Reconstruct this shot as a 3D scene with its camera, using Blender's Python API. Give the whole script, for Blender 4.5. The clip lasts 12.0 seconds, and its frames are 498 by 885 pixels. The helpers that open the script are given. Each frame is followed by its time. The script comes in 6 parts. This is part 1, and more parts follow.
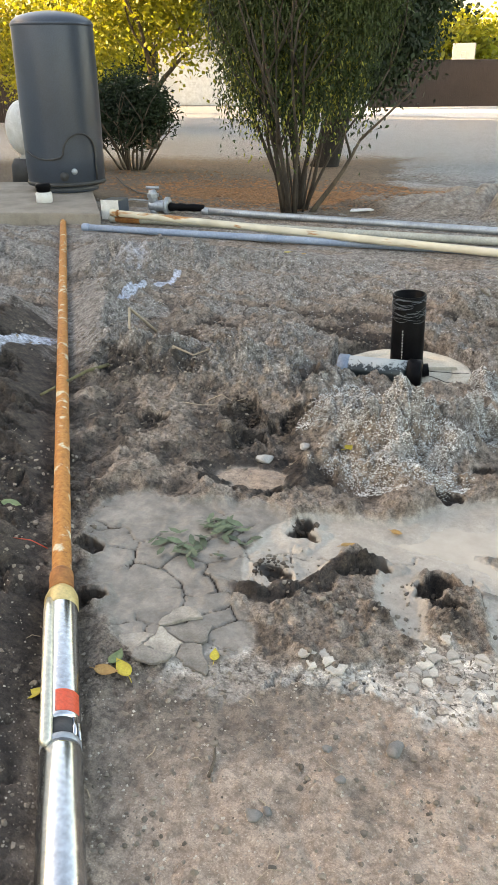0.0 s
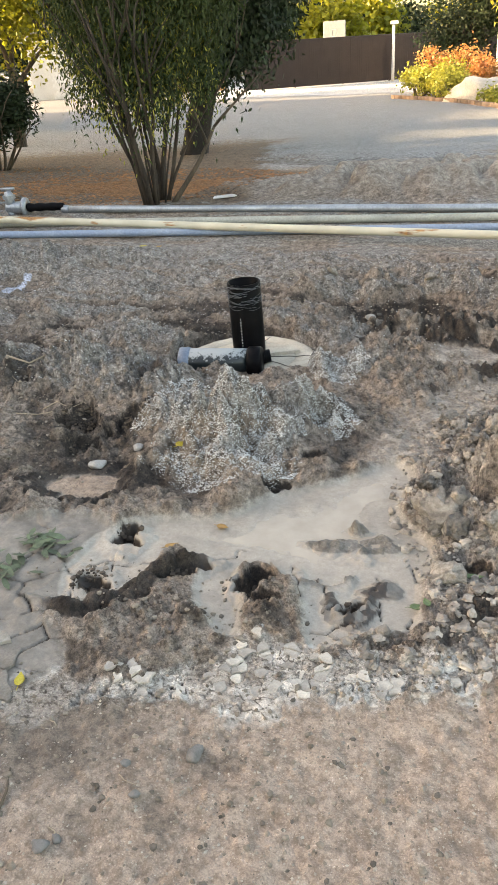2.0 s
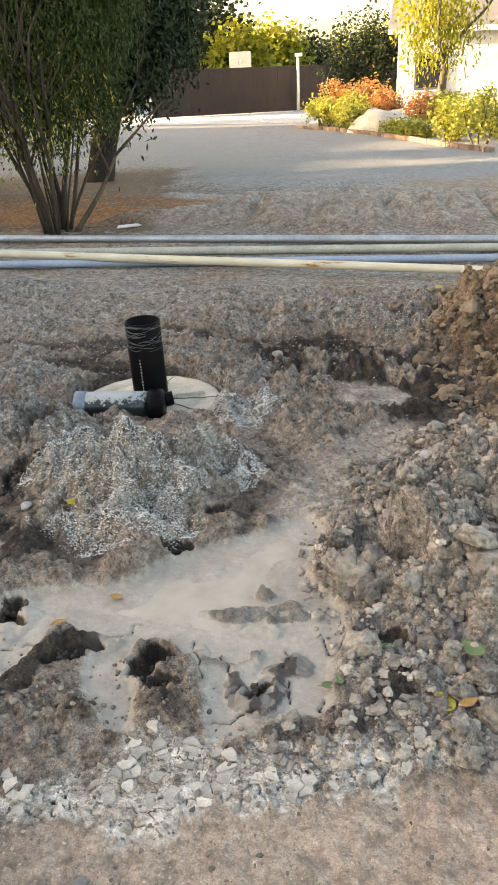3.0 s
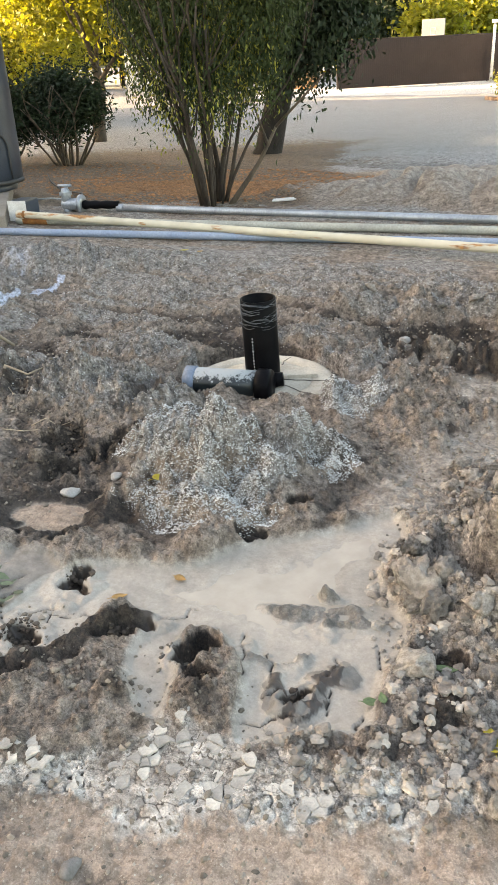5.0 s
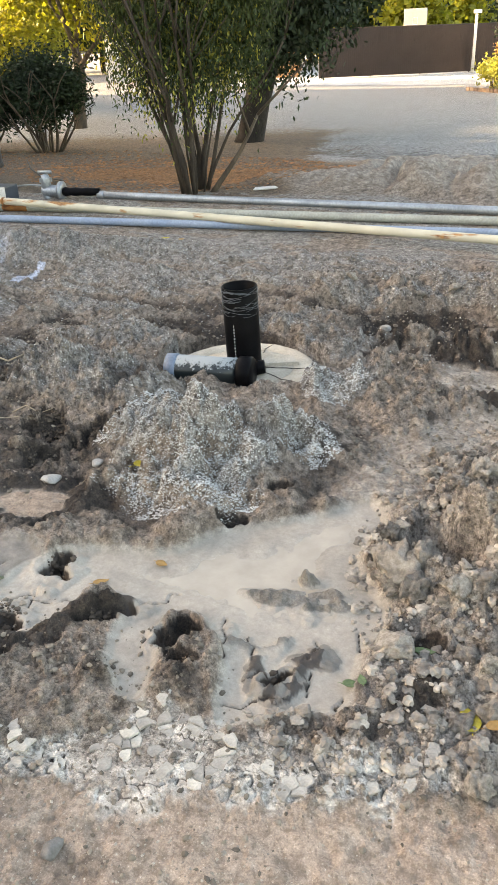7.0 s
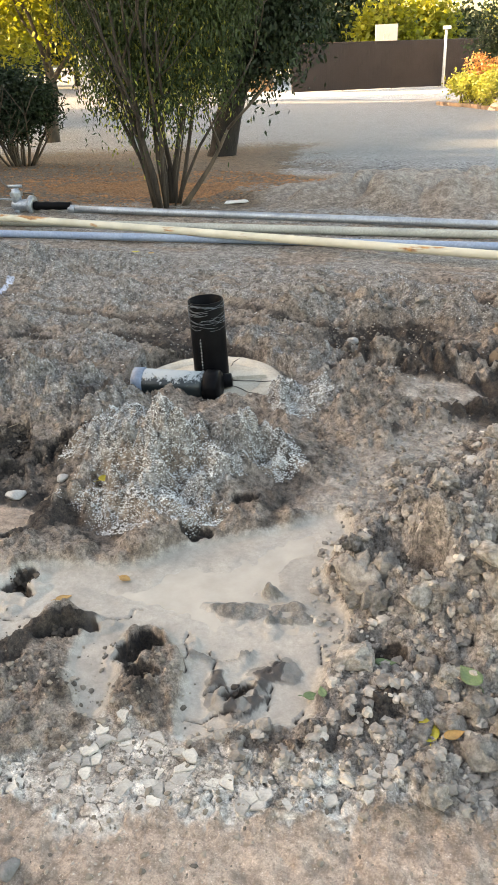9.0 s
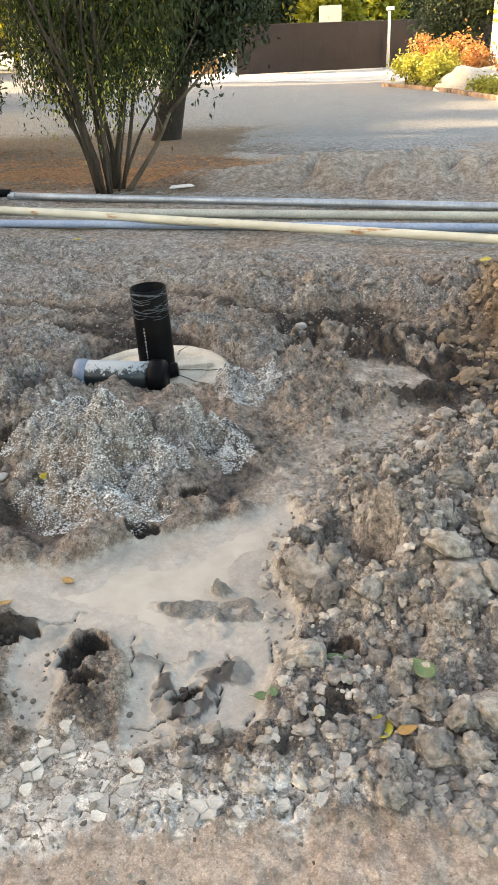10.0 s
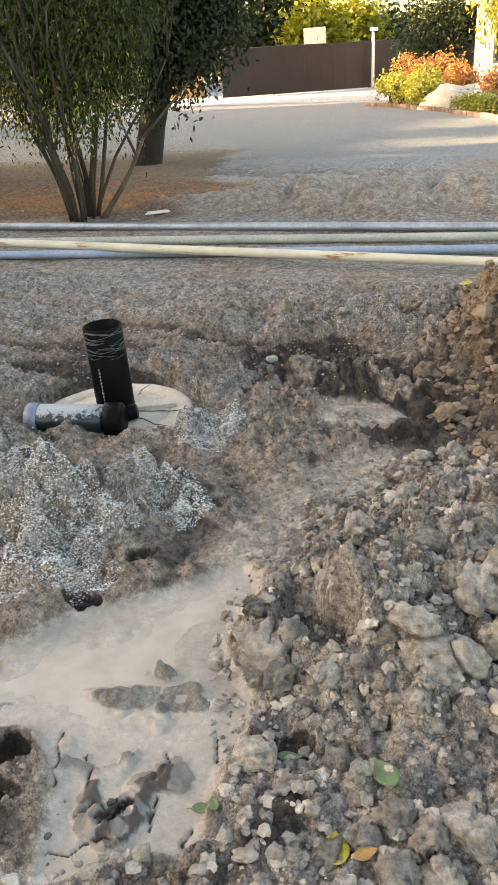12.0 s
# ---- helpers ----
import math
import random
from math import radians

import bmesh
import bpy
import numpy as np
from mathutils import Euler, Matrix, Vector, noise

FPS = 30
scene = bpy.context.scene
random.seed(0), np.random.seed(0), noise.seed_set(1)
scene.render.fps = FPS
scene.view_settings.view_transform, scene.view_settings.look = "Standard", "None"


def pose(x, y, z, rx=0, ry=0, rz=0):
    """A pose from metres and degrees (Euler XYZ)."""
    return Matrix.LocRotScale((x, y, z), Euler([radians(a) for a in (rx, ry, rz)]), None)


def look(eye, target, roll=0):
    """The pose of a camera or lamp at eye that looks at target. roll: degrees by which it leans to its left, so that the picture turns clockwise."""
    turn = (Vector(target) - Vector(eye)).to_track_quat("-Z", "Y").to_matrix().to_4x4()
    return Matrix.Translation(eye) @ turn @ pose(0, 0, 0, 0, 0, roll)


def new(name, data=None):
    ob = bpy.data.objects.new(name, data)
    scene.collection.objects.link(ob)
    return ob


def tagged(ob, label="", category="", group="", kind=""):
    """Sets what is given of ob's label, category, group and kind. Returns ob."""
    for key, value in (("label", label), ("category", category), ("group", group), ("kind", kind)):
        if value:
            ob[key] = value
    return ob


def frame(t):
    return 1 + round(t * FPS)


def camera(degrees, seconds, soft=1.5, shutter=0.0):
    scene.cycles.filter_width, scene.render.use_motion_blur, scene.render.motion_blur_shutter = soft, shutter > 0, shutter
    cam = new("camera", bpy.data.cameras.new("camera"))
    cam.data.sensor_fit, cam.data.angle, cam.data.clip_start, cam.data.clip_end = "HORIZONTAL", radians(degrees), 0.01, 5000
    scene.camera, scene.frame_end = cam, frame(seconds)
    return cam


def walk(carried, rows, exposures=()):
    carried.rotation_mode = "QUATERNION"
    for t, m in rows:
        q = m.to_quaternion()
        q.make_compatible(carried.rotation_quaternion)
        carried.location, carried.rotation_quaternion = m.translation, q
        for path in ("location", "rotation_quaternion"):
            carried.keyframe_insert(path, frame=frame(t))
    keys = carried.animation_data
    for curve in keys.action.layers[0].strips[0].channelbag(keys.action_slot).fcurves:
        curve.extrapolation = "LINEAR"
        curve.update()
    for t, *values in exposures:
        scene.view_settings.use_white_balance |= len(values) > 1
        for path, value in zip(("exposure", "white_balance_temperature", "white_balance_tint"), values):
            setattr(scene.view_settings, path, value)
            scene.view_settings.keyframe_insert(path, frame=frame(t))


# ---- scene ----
cam = camera(35.4, 12.0, soft=1.1)
METRES, EYE, TILT, LEAN, TURN = 1.526, 1.5, 0.7, 0.0, 25.9
ROWS = [
    (0.0, 0.0, 0.0, 0.0, -0.19, -26.06, 0.38),
    (0.5, 0.0457, 0.0072, -0.003, -3.15, -26.82, 1.19),
    (1.0, 0.1283, 0.0145, 0.0048, -3.09, -26.71, 2.4),
    (1.5, 0.1984, 0.003, 0.009, -2.95, -26.83, 3.2),
    (2.0, 0.2449, 0.0211, 0.003, -8.03, -27.16, 3.13),
    (2.5, 0.2768, 0.0886, 0.0016, -13.21, -26.35, 2.19),
    (2.7, 0.2864, 0.1278, 0.0042, -14.18, -25.74, 1.77),
    (4.3, 0.4569, 0.2059, -0.0016, -4.76, -26.97, 1.97),
    (4.5, 0.4697, 0.2071, -0.0057, -1.5, -27.05, 1.79),
    (5.0, 0.4962, 0.2149, -0.007, -1.39, -27.0, 2.56),
    (5.5, 0.4879, 0.2076, -0.0019, -1.74, -26.69, 2.03),
    (6.0, 0.4838, 0.202, -0.0065, -0.82, -27.04, 2.43),
    (6.5, 0.4946, 0.2049, -0.0108, -2.11, -27.58, 1.84),
    (6.7, 0.4957, 0.2041, -0.0116, -2.75, -27.71, 1.84),
    (8.3, 0.5054, 0.2072, -0.0108, -0.84, -27.88, 2.32),
    (8.5, 0.5097, 0.2054, -0.0103, -1.5, -27.79, 1.85),
    (9.0, 0.53, 0.1982, -0.0055, -4.26, -26.97, 1.72),
    (9.5, 0.5475, 0.2032, -0.0122, -5.73, -27.48, 2.12),
    (10.0, 0.561, 0.245, -0.019, -7.86, -28.11, 1.9),
    (10.5, 0.5758, 0.3391, -0.0136, -8.9, -27.38, 0.36),
    (11.0, 0.5797, 0.3978, -0.0207, -10.52, -26.0, 0.68),
    (11.5, 0.6058, 0.4018, -0.0204, -11.09, -26.34, 1.31),
    (12.0, 0.68, 0.4036, -0.0291, -8.64, -26.78, 3.03),
]
walk(cam, [(t, pose(0, 0, EYE, TILT, LEAN, TURN) @ pose(METRES * x, METRES * y, METRES * z, 90 + pitch, roll, yaw)) for t, x, y, z, yaw, pitch, roll in ROWS],
     exposures=[(0.0, 2.84, 8650, 17), (1.5, 2.88, 8650, 17), (2.5, 2.63, 8650, 17), (4.5, 2.76, 8650, 17), (5.0, 2.90, 8650, 17), (9.5, 2.88, 8650, 17), (10.5, 2.80, 8650, 17), (12.0, 2.72, 8650, 17)])

# ---------------------------------------------------------------- light
SUN_TO = Vector((-0.985, -0.17, 0.195)).normalized()
world = bpy.data.worlds.new("evening_sky")
scene.world = world
world.use_nodes = True
wn = world.node_tree.nodes
sky = wn.new("ShaderNodeTexSky")
sky.sky_type = "NISHITA"
sky.sun_disc = False
sky.sun_elevation = math.asin(SUN_TO.z)
sky.sun_rotation = math.atan2(SUN_TO.x, SUN_TO.y)
sky.dust_density = 2.5
sky.air_density = 1.0
wn["Background"].inputs["Strength"].default_value = 0.15
world.node_tree.links.new(sky.outputs["Color"], wn["Background"].inputs["Color"])
sun = new("sun", bpy.data.lights.new("sun", "SUN"))
sun.data.energy = 4.5
sun.data.angle = radians(0.6)
sun.data.color = (1.0, 0.86, 0.60)
sun.matrix_world = look(SUN_TO * 50, (0, 0, 0))


# ---------------------------------------------------------------- helpers
def part(name, bm, mat, parent=None, label="", smooth=True):
    me = bpy.data.meshes.new(name)
    if isinstance(bm, bmesh.types.BMesh):
        bmesh.ops.recalc_face_normals(bm, faces=bm.faces)
        bm.to_mesh(me)
        bm.free()
    else:
        me.from_pydata(*bm)
    if smooth:
        me.polygons.foreach_set("use_smooth", [True] * len(me.polygons))
    me.materials.append(mat)
    ob = new(name, me)
    ob.parent = parent
    if label:
        ob["label"] = label
    return ob


def thing(name, at, label, category, group="", kind="", rz=0.0):
    ob = new(name)
    ob.empty_display_size = 0.1
    ob.matrix_basis = pose(*at, 0, 0, rz)
    return tagged(ob, label, category, group, kind)


def ring(bm, c, axis, r, seg, up=None):
    axis = Vector(axis).normalized()
    a = axis.orthogonal().normalized() if up is None else (up - axis * up.dot(axis)).normalized()
    b = axis.cross(a)
    return [bm.verts.new(Vector(c) + r * (math.cos(2 * math.pi * i / seg) * a + math.sin(2 * math.pi * i / seg) * b)) for i in range(seg)]


def skin(bm, rings, cap=True):
    for p, q in zip(rings, rings[1:]):
        n = len(p)
        for i in range(n):
            bm.faces.new((p[i], p[(i + 1) % n], q[(i + 1) % n], q[i]))
    if cap:
        bm.faces.new(rings[0][::-1])
        bm.faces.new(rings[-1])


def tube(pts, radii, seg=12, bm=None, cap=True):
    bm = bm or bmesh.new()
    pts = [Vector(p) for p in pts]
    if not hasattr(radii, "__len__"):
        radii = [radii] * len(pts)
    rings, up = [], None
    for i, p in enumerate(pts):
        ax = (pts[min(i + 1, len(pts) - 1)] - pts[max(i - 1, 0)]).normalized()
        up = ax.orthogonal() if up is None else up - ax * up.dot(ax)
        up = up.normalized()
        rings.append(ring(bm, p, ax, radii[i], seg, up))
    skin(bm, rings, cap)
    return bm


def lathe(profile, seg=32, m=None, bm=None, cap=True):
    bm = bm or bmesh.new()
    rings = [[bm.verts.new((r * math.cos(2 * math.pi * i / seg), r * math.sin(2 * math.pi * i / seg), z)) for i in range(seg)] for r, z in profile]
    skin(bm, rings, cap)
    if m is not None:
        bmesh.ops.transform(bm, matrix=m, verts=[v for rr in rings for v in rr])
    return bm


def hollow(r, thick, length, seg=40):
    """an open pipe along z"""
    i = r - thick
    return lathe([(i, 0.0), (i, length - 0.002), (i + 0.002, length), (r - 0.002, length), (r, length - 0.003), (r, 0.0)], seg, cap=False)


def box(size, at=(0, 0, 0), bevel=0.0, bm=None, m=None):
    own = bmesh.new()
    bmesh.ops.create_cube(own, size=1.0)
    bmesh.ops.scale(own, vec=size, verts=own.verts)
    if bevel:
        bmesh.ops.bevel(own, geom=own.edges[:], offset=bevel, segments=2, affect="EDGES", profile=0.6)
    bmesh.ops.translate(own, vec=at, verts=own.verts)
    if m is not None:
        bmesh.ops.transform(own, matrix=m, verts=own.verts)
    if bm is None:
        return own
    tmp = bpy.data.meshes.new("tmp")
    own.to_mesh(tmp)
    own.free()
    bm.from_mesh(tmp)
    bpy.data.meshes.remove(tmp)
    return bm


def hashed(ix, iy, seed):
    h = (ix.astype(np.int64) * 374761393 + iy.astype(np.int64) * 668265263 + seed * 974634777) & 0xFFFFFFFF
    h = ((h ^ (h >> 13)) * 1274126177) & 0xFFFFFFFF
    return ((h ^ (h >> 16)) & 0xFFFF) / 65535.0


def vnoise(x, y, seed):
    ix, iy = np.floor(x), np.floor(y)
    fx, fy = x - ix, y - iy
    fx, fy = fx * fx * (3 - 2 * fx), fy * fy * (3 - 2 * fy)
    a, b = hashed(ix, iy, seed), hashed(ix + 1, iy, seed)
    c, d = hashed(ix, iy + 1, seed), hashed(ix + 1, iy + 1, seed)
    return (a + (b - a) * fx) * (1 - fy) + (c + (d - c) * fx) * fy - 0.5


def fbm(x, y, size, octaves=4, seed=1, gain=0.5):
    out, amp, f = 0.0, 1.0, 1.0 / size
    for o in range(octaves):
        ca, sa = math.cos(o * 0.9 + 0.3), math.sin(o * 0.9 + 0.3)
        out = out + amp * vnoise((x * ca - y * sa) * f + 17.3 * o, (x * sa + y * ca) * f + 9.1 * o, seed + o)
        amp, f = amp * gain, f * 2.03
    return out


def worley(x, y, size, seed, jitter=0.9):
    """distances to the nearest and second nearest of scattered points, and a number for the nearest"""
    u, v = x / size, y / size
    iu, iv = np.floor(u), np.floor(v)
    f1, f2, ident = np.full(u.shape, 9.0), np.full(u.shape, 9.0), np.zeros(u.shape)
    for i in (-1, 0, 1):
        for j in (-1, 0, 1):
            a, b = iu + i, iv + j
            h, g = hashed(a, b, seed), hashed(a, b, seed + 7)
            d = np.hypot(a + 0.5 + jitter * (h - 0.5) - u, b + 0.5 + jitter * (g - 0.5) - v)
            near = d < f1
            f2 = np.where(near, f1, np.minimum(f2, d))
            ident = np.where(near, (h * 7.7 + g * 3.1) % 1.0, ident)
            f1 = np.where(near, d, f1)
    return f1, f2, ident


def lumps(x, y, size, seed):
    """rounded clods packed side by side, some high and some low, 0..1"""
    wx, wy = x + 0.35 * size * 2 * vnoise(x / size * 1.3, y / size * 1.3, seed + 50), y + 0.35 * size * 2 * vnoise(x / size * 1.3 + 9, y / size * 1.3 + 4, seed + 51)
    f1, f2, k = worley(wx, wy, size, seed)
    return np.clip(1 - 1.5 * f1 * f1, 0, 1) * (0.25 + 0.75 * k)


def facets(x, y, size, seed, gap=0.22):
    """broken clods: tilted flat faces with sharp edges and gaps between, about 0..1"""
    wx, wy = x + 0.45 * size * fbm(x, y, size * 0.8, 2, seed + 50), y + 0.45 * size * fbm(x + 7, y + 3, size * 0.8, 2, seed + 51)
    u, v = wx / size, wy / size
    iu, iv = np.floor(u), np.floor(v)
    f1, f2, h = np.full(u.shape, 9.0), np.full(u.shape, 9.0), np.zeros(u.shape)
    for i in (-1, 0, 1):
        for j in (-1, 0, 1):
            a, b = iu + i, iv + j
            p, q, k = hashed(a, b, seed), hashed(a, b, seed + 7), hashed(a, b, seed + 13)
            du, dv = u - (a + 0.5 + 0.9 * (p - 0.5)), v - (b + 0.5 + 0.9 * (q - 0.5))
            d = np.hypot(du, dv * (0.8 + 0.5 * k))
            near = d < f1
            f2 = np.where(near, f1, np.minimum(f2, d))
            h = np.where(near, 0.25 + 0.75 * k + 0.9 * (p - 0.5) * du + 0.9 * (q - 0.5) * dv, h)
            f1 = np.where(near, d, f1)
    return h * (0.25 + 0.75 * smooth(0.0, gap, f2 - f1))


def cracks(x, y, size, seed, width):
    """1 along the cracks between dried plates; also the plate's number"""
    w = 0.22 * size
    wx, wy = x + w * 2 * fbm(x, y, size * 0.7, 2, seed + 60), y + w * 2 * fbm(x + 5, y + 3, size * 0.7, 2, seed + 61)
    f1, f2, k = worley(wx, wy, size, seed)
    return smooth(width, width * 0.25, f2 - f1), k


def smooth(lo, hi, v):
    t = np.clip((v - lo) / (hi - lo), 0, 1)
    return t * t * (3 - 2 * t)


def bump(x, y, cx, cy, rx, ry=None, turn=0.0):
    """1 at the centre, 0 at the rim of an ellipse"""
    ry = ry or rx
    ca, sa = math.cos(radians(turn)), math.sin(radians(turn))
    u, v = ((x - cx) * ca + (y - cy) * sa) / rx, ((y - cy) * ca - (x - cx) * sa) / ry
    return smooth(1.0, 0.0, np.sqrt(u * u + v * v))


def seg_dist(x, y, pts):
    best = np.full(np.shape(x), 1e9)
    for (ax, ay), (bx, by) in zip(pts, pts[1:]):
        t = np.clip(((x - ax) * (bx - ax) + (y - ay) * (by - ay)) / ((bx - ax) ** 2 + (by - ay) ** 2), 0, 1)
        best = np.minimum(best, np.hypot(x - ax - t * (bx - ax), y - ay - t * (by - ay)))
    return best


def poly_dist(x, y, pts):
    """signed distance to a closed outline, negative inside"""
    d = seg_dist(x, y, pts + pts[:1])
    inside = np.zeros(np.shape(x), bool)
    for (ax, ay), (bx, by) in zip(pts, pts[1:] + pts[:1]):
        if ay != by:
            inside ^= ((ay > y) != (by > y)) & (x < (bx - ax) * (y - ay) / (by - ay) + ax)
    return np.where(inside, -d, d)


# ---------------------------------------------------------------- materials
def material(name):
    m = bpy.data.materials.new(name)
    m.use_nodes = True
    return m, m.node_tree.nodes, m.node_tree.links, m.node_tree.nodes["Principled BSDF"]


def mapped(nodes, links, scale=(1, 1, 1), coord="Object"):
    tc = nodes.new("ShaderNodeTexCoord")
    mp = nodes.new("ShaderNodeMapping")
    mp.inputs["Scale"].default_value = scale
    links.new(tc.outputs[coord], mp.inputs["Vector"])
    return mp.outputs["Vector"]


def tex_noise(nodes, links, vec, scale, detail=5.0, rough=0.6):
    n = nodes.new("ShaderNodeTexNoise")
    n.inputs["Scale"].default_value, n.inputs["Detail"].default_value, n.inputs["Roughness"].default_value = scale, detail, rough
    links.new(vec, n.inputs["Vector"])
    return n.outputs["Fac"]


def ramp(nodes, links, fac, stops):
    r = nodes.new("ShaderNodeValToRGB")
    e = r.color_ramp.elements
    while len(e) < len(stops):
        e.new(0.5)
    for el, (p, c) in zip(e, stops):
        el.position = p
        el.color = (*c, 1) if len(c) == 3 else c
    links.new(fac, r.inputs["Fac"])
    return r.outputs["Color"]


def mix(nodes, links, fac, a, b, mode="MIX"):
    n = nodes.new("ShaderNodeMix")
    n.data_type = "RGBA"
    n.blend_type = mode
    for sock, v in ((n.inputs[0], fac), (n.inputs[6], a), (n.inputs[7], b)):
        if isinstance(v, (int, float)):
            sock.default_value = v
        elif isinstance(v, tuple):
            sock.default_value = (*v, 1)
        else:
            links.new(v, sock)
    return n.outputs[2]


def bumped(nodes, links, bsdf, height, strength=0.4, distance=0.01):
    b = nodes.new("ShaderNodeBump")
    b.inputs["Strength"].default_value, b.inputs["Distance"].default_value = strength, distance
    links.new(height, b.inputs["Height"])
    links.new(b.outputs["Normal"], bsdf.inputs["Normal"])


def surface(name, base, other, rough=0.7, metal=0.0, size=8.0, fine=120.0, relief=0.3, depth=0.004, spread=(0.35, 0.65), stretch=(1, 1, 1), rough_var=0.15, spec=0.5, island=False, ob_random=0.0, trans=0.0):
    """a surface of two colours mixed at two scales, with fine relief"""
    m, nodes, links, bsdf = material(name)
    vec = mapped(nodes, links, stretch)
    big = tex_noise(nodes, links, vec, size, 4)
    small = tex_noise(nodes, links, vec, fine, 3)
    col = ramp(nodes, links, big, [(spread[0], base), (spread[1], other)])
    grain = ramp(nodes, links, small, [(0.3, (0.72, 0.72, 0.72)), (0.7, (1.15, 1.15, 1.15))])
    col = mix(nodes, links, 0.8, col, grain, "MULTIPLY")
    if island or ob_random:
        if island:
            rnd = nodes.new("ShaderNodeNewGeometry").outputs["Random Per Island"]
        else:
            rnd = nodes.new("ShaderNodeObjectInfo").outputs["Random"]
        v = max(ob_random, 0.35)
        tone = ramp(nodes, links, rnd, [(0.0, (1 - v, 1 - v, 1 - v)), (1.0, (1 + v, 1 + v, 1 + v * 0.9))])
        col = mix(nodes, links, 1.0, col, tone, "MULTIPLY")
    links.new(col, bsdf.inputs["Base Color"])
    rr = nodes.new("ShaderNodeMapRange")
    rr.inputs["To Min"].default_value, rr.inputs["To Max"].default_value = max(rough - rough_var, 0.03), min(rough + rough_var, 1.0)
    links.new(big, rr.inputs["Value"])
    links.new(rr.outputs["Result"], bsdf.inputs["Roughness"])
    bsdf.inputs["Metallic"].default_value = metal
    bsdf.inputs["Specular IOR Level"].default_value = spec
    if relief:
        bumped(nodes, links, bsdf, small, relief, depth)
    if trans:
        tr = nodes.new("ShaderNodeBsdfTranslucent")
        links.new(col, tr.inputs["Color"])
        ms = nodes.new("ShaderNodeMixShader")
        ms.inputs["Fac"].default_value = trans
        links.new(bsdf.outputs["BSDF"], ms.inputs[1])
        links.new(tr.outputs["BSDF"], ms.inputs[2])
        links.new(ms.outputs["Shader"], nodes["Material Output"].inputs["Surface"])
    return m


MAT_ABS = surface("black_abs", (0.004, 0.004, 0.0045), (0.007, 0.007, 0.008), 0.34, 0, 6, 90, 0.15, 0.002, spec=0.04)
MAT_CLAY = surface("brown_clay", (0.29, 0.205, 0.135), (0.19, 0.145, 0.105), 0.85, 0, 9, 90, 0.8, 0.01, island=True)
MAT_GRIT = surface("grey_gravel_grains", (0.64, 0.635, 0.61), (0.38, 0.375, 0.36), 0.85, 0, 9, 200, 0.5, 0.003, island=True, ob_random=0.35)
MAT_PLATE = surface("dried_mud_plate", (0.50, 0.465, 0.415), (0.40, 0.362, 0.315), 0.92, 0, 30, 140, 0.8, 0.006, ob_random=0.06)
MAT_STONE = surface("grey_stone", (0.20, 0.19, 0.175), (0.11, 0.105, 0.10), 0.8, 0, 25, 180, 0.4, 0.003)
MAT_CONCRETE = surface("old_concrete", (0.32, 0.275, 0.225), (0.22, 0.185, 0.15), 0.9, 0, 3, 110, 0.5, 0.004)
MAT_LID = surface("pale_concrete", (0.62, 0.55, 0.44), (0.44, 0.38, 0.30), 0.85, 0, 7, 110, 0.5, 0.004)
MAT_STEEL = surface("stainless_steel", (0.62, 0.63, 0.64), (0.50, 0.51, 0.52), 0.20, 1.0, 3, 60, 0.0, 0.001, rough_var=0.02)
MAT_GALV = surface("galvanised_steel", (0.42, 0.45, 0.48), (0.30, 0.33, 0.36), 0.42, 0.6, 5, 60, 0.1, 0.002)
def rusting_paint():
    m, nodes, links, bsdf = material("rusting_cream_paint")
    vec = mapped(nodes, links)
    long = tex_noise(nodes, links, mapped(nodes, links, (1.1, 6, 6)), 1.5, 4)
    fine = tex_noise(nodes, links, vec, 40, 4)
    cream = ramp(nodes, links, tex_noise(nodes, links, vec, 4, 4), [(0.3, (0.46, 0.42, 0.32)), (0.7, (0.63, 0.585, 0.46))])
    rust = ramp(nodes, links, fine, [(0.3, (0.20, 0.08, 0.03)), (0.7, (0.50, 0.24, 0.07))])
    fac = ramp(nodes, links, long, [(0.585, (0, 0, 0)), (0.64, (1, 1, 1))])
    links.new(mix(nodes, links, fac, cream, rust), bsdf.inputs["Base Color"])
    bsdf.inputs["Roughness"].default_value = 0.6
    bumped(nodes, links, bsdf, fine, 0.15, 0.002)
    return m


MAT_CREAM = rusting_paint()
MAT_GREYPIPE = surface("grey_green_pipe", (0.42, 0.42, 0.36), (0.31, 0.31, 0.27), 0.6, 0, 3, 60, 0.15, 0.002)
MAT_BLUEPIPE = surface("blue_grey_pipe", (0.20, 0.27, 0.38), (0.27, 0.33, 0.42), 0.5, 0, 3, 60, 0.1, 0.002)
MAT_RUST = surface("rust", (0.42, 0.17, 0.045), (0.24, 0.09, 0.03), 0.85, 0, 14, 120, 0.6, 0.003)
MAT_TANK = surface("grey_tank_paint", (0.036, 0.050, 0.070), (0.047, 0.061, 0.084), 0.36, 0, 2, 80, 0.06, 0.002, rough_var=0.08)
MAT_TANKRIM = surface("dark_rubber_rim", (0.03, 0.03, 0.032), (0.05, 0.05, 0.05), 0.6)
MAT_WHITE = surface("white_plastic", (0.76, 0.75, 0.72), (0.62, 0.60, 0.56), 0.5)
MAT_WHITEPAINT = surface("white_painted_wall", (0.72, 0.70, 0.66), (0.60, 0.58, 0.54), 0.75, 0, 0.8, 30, 0.2, 0.01)
MAT_BARK = surface("brown_bark", (0.028, 0.021, 0.016), (0.014, 0.010, 0.008), 0.9, 0, 9, 70, 0.9, 0.015, stretch=(1, 1, 0.25))
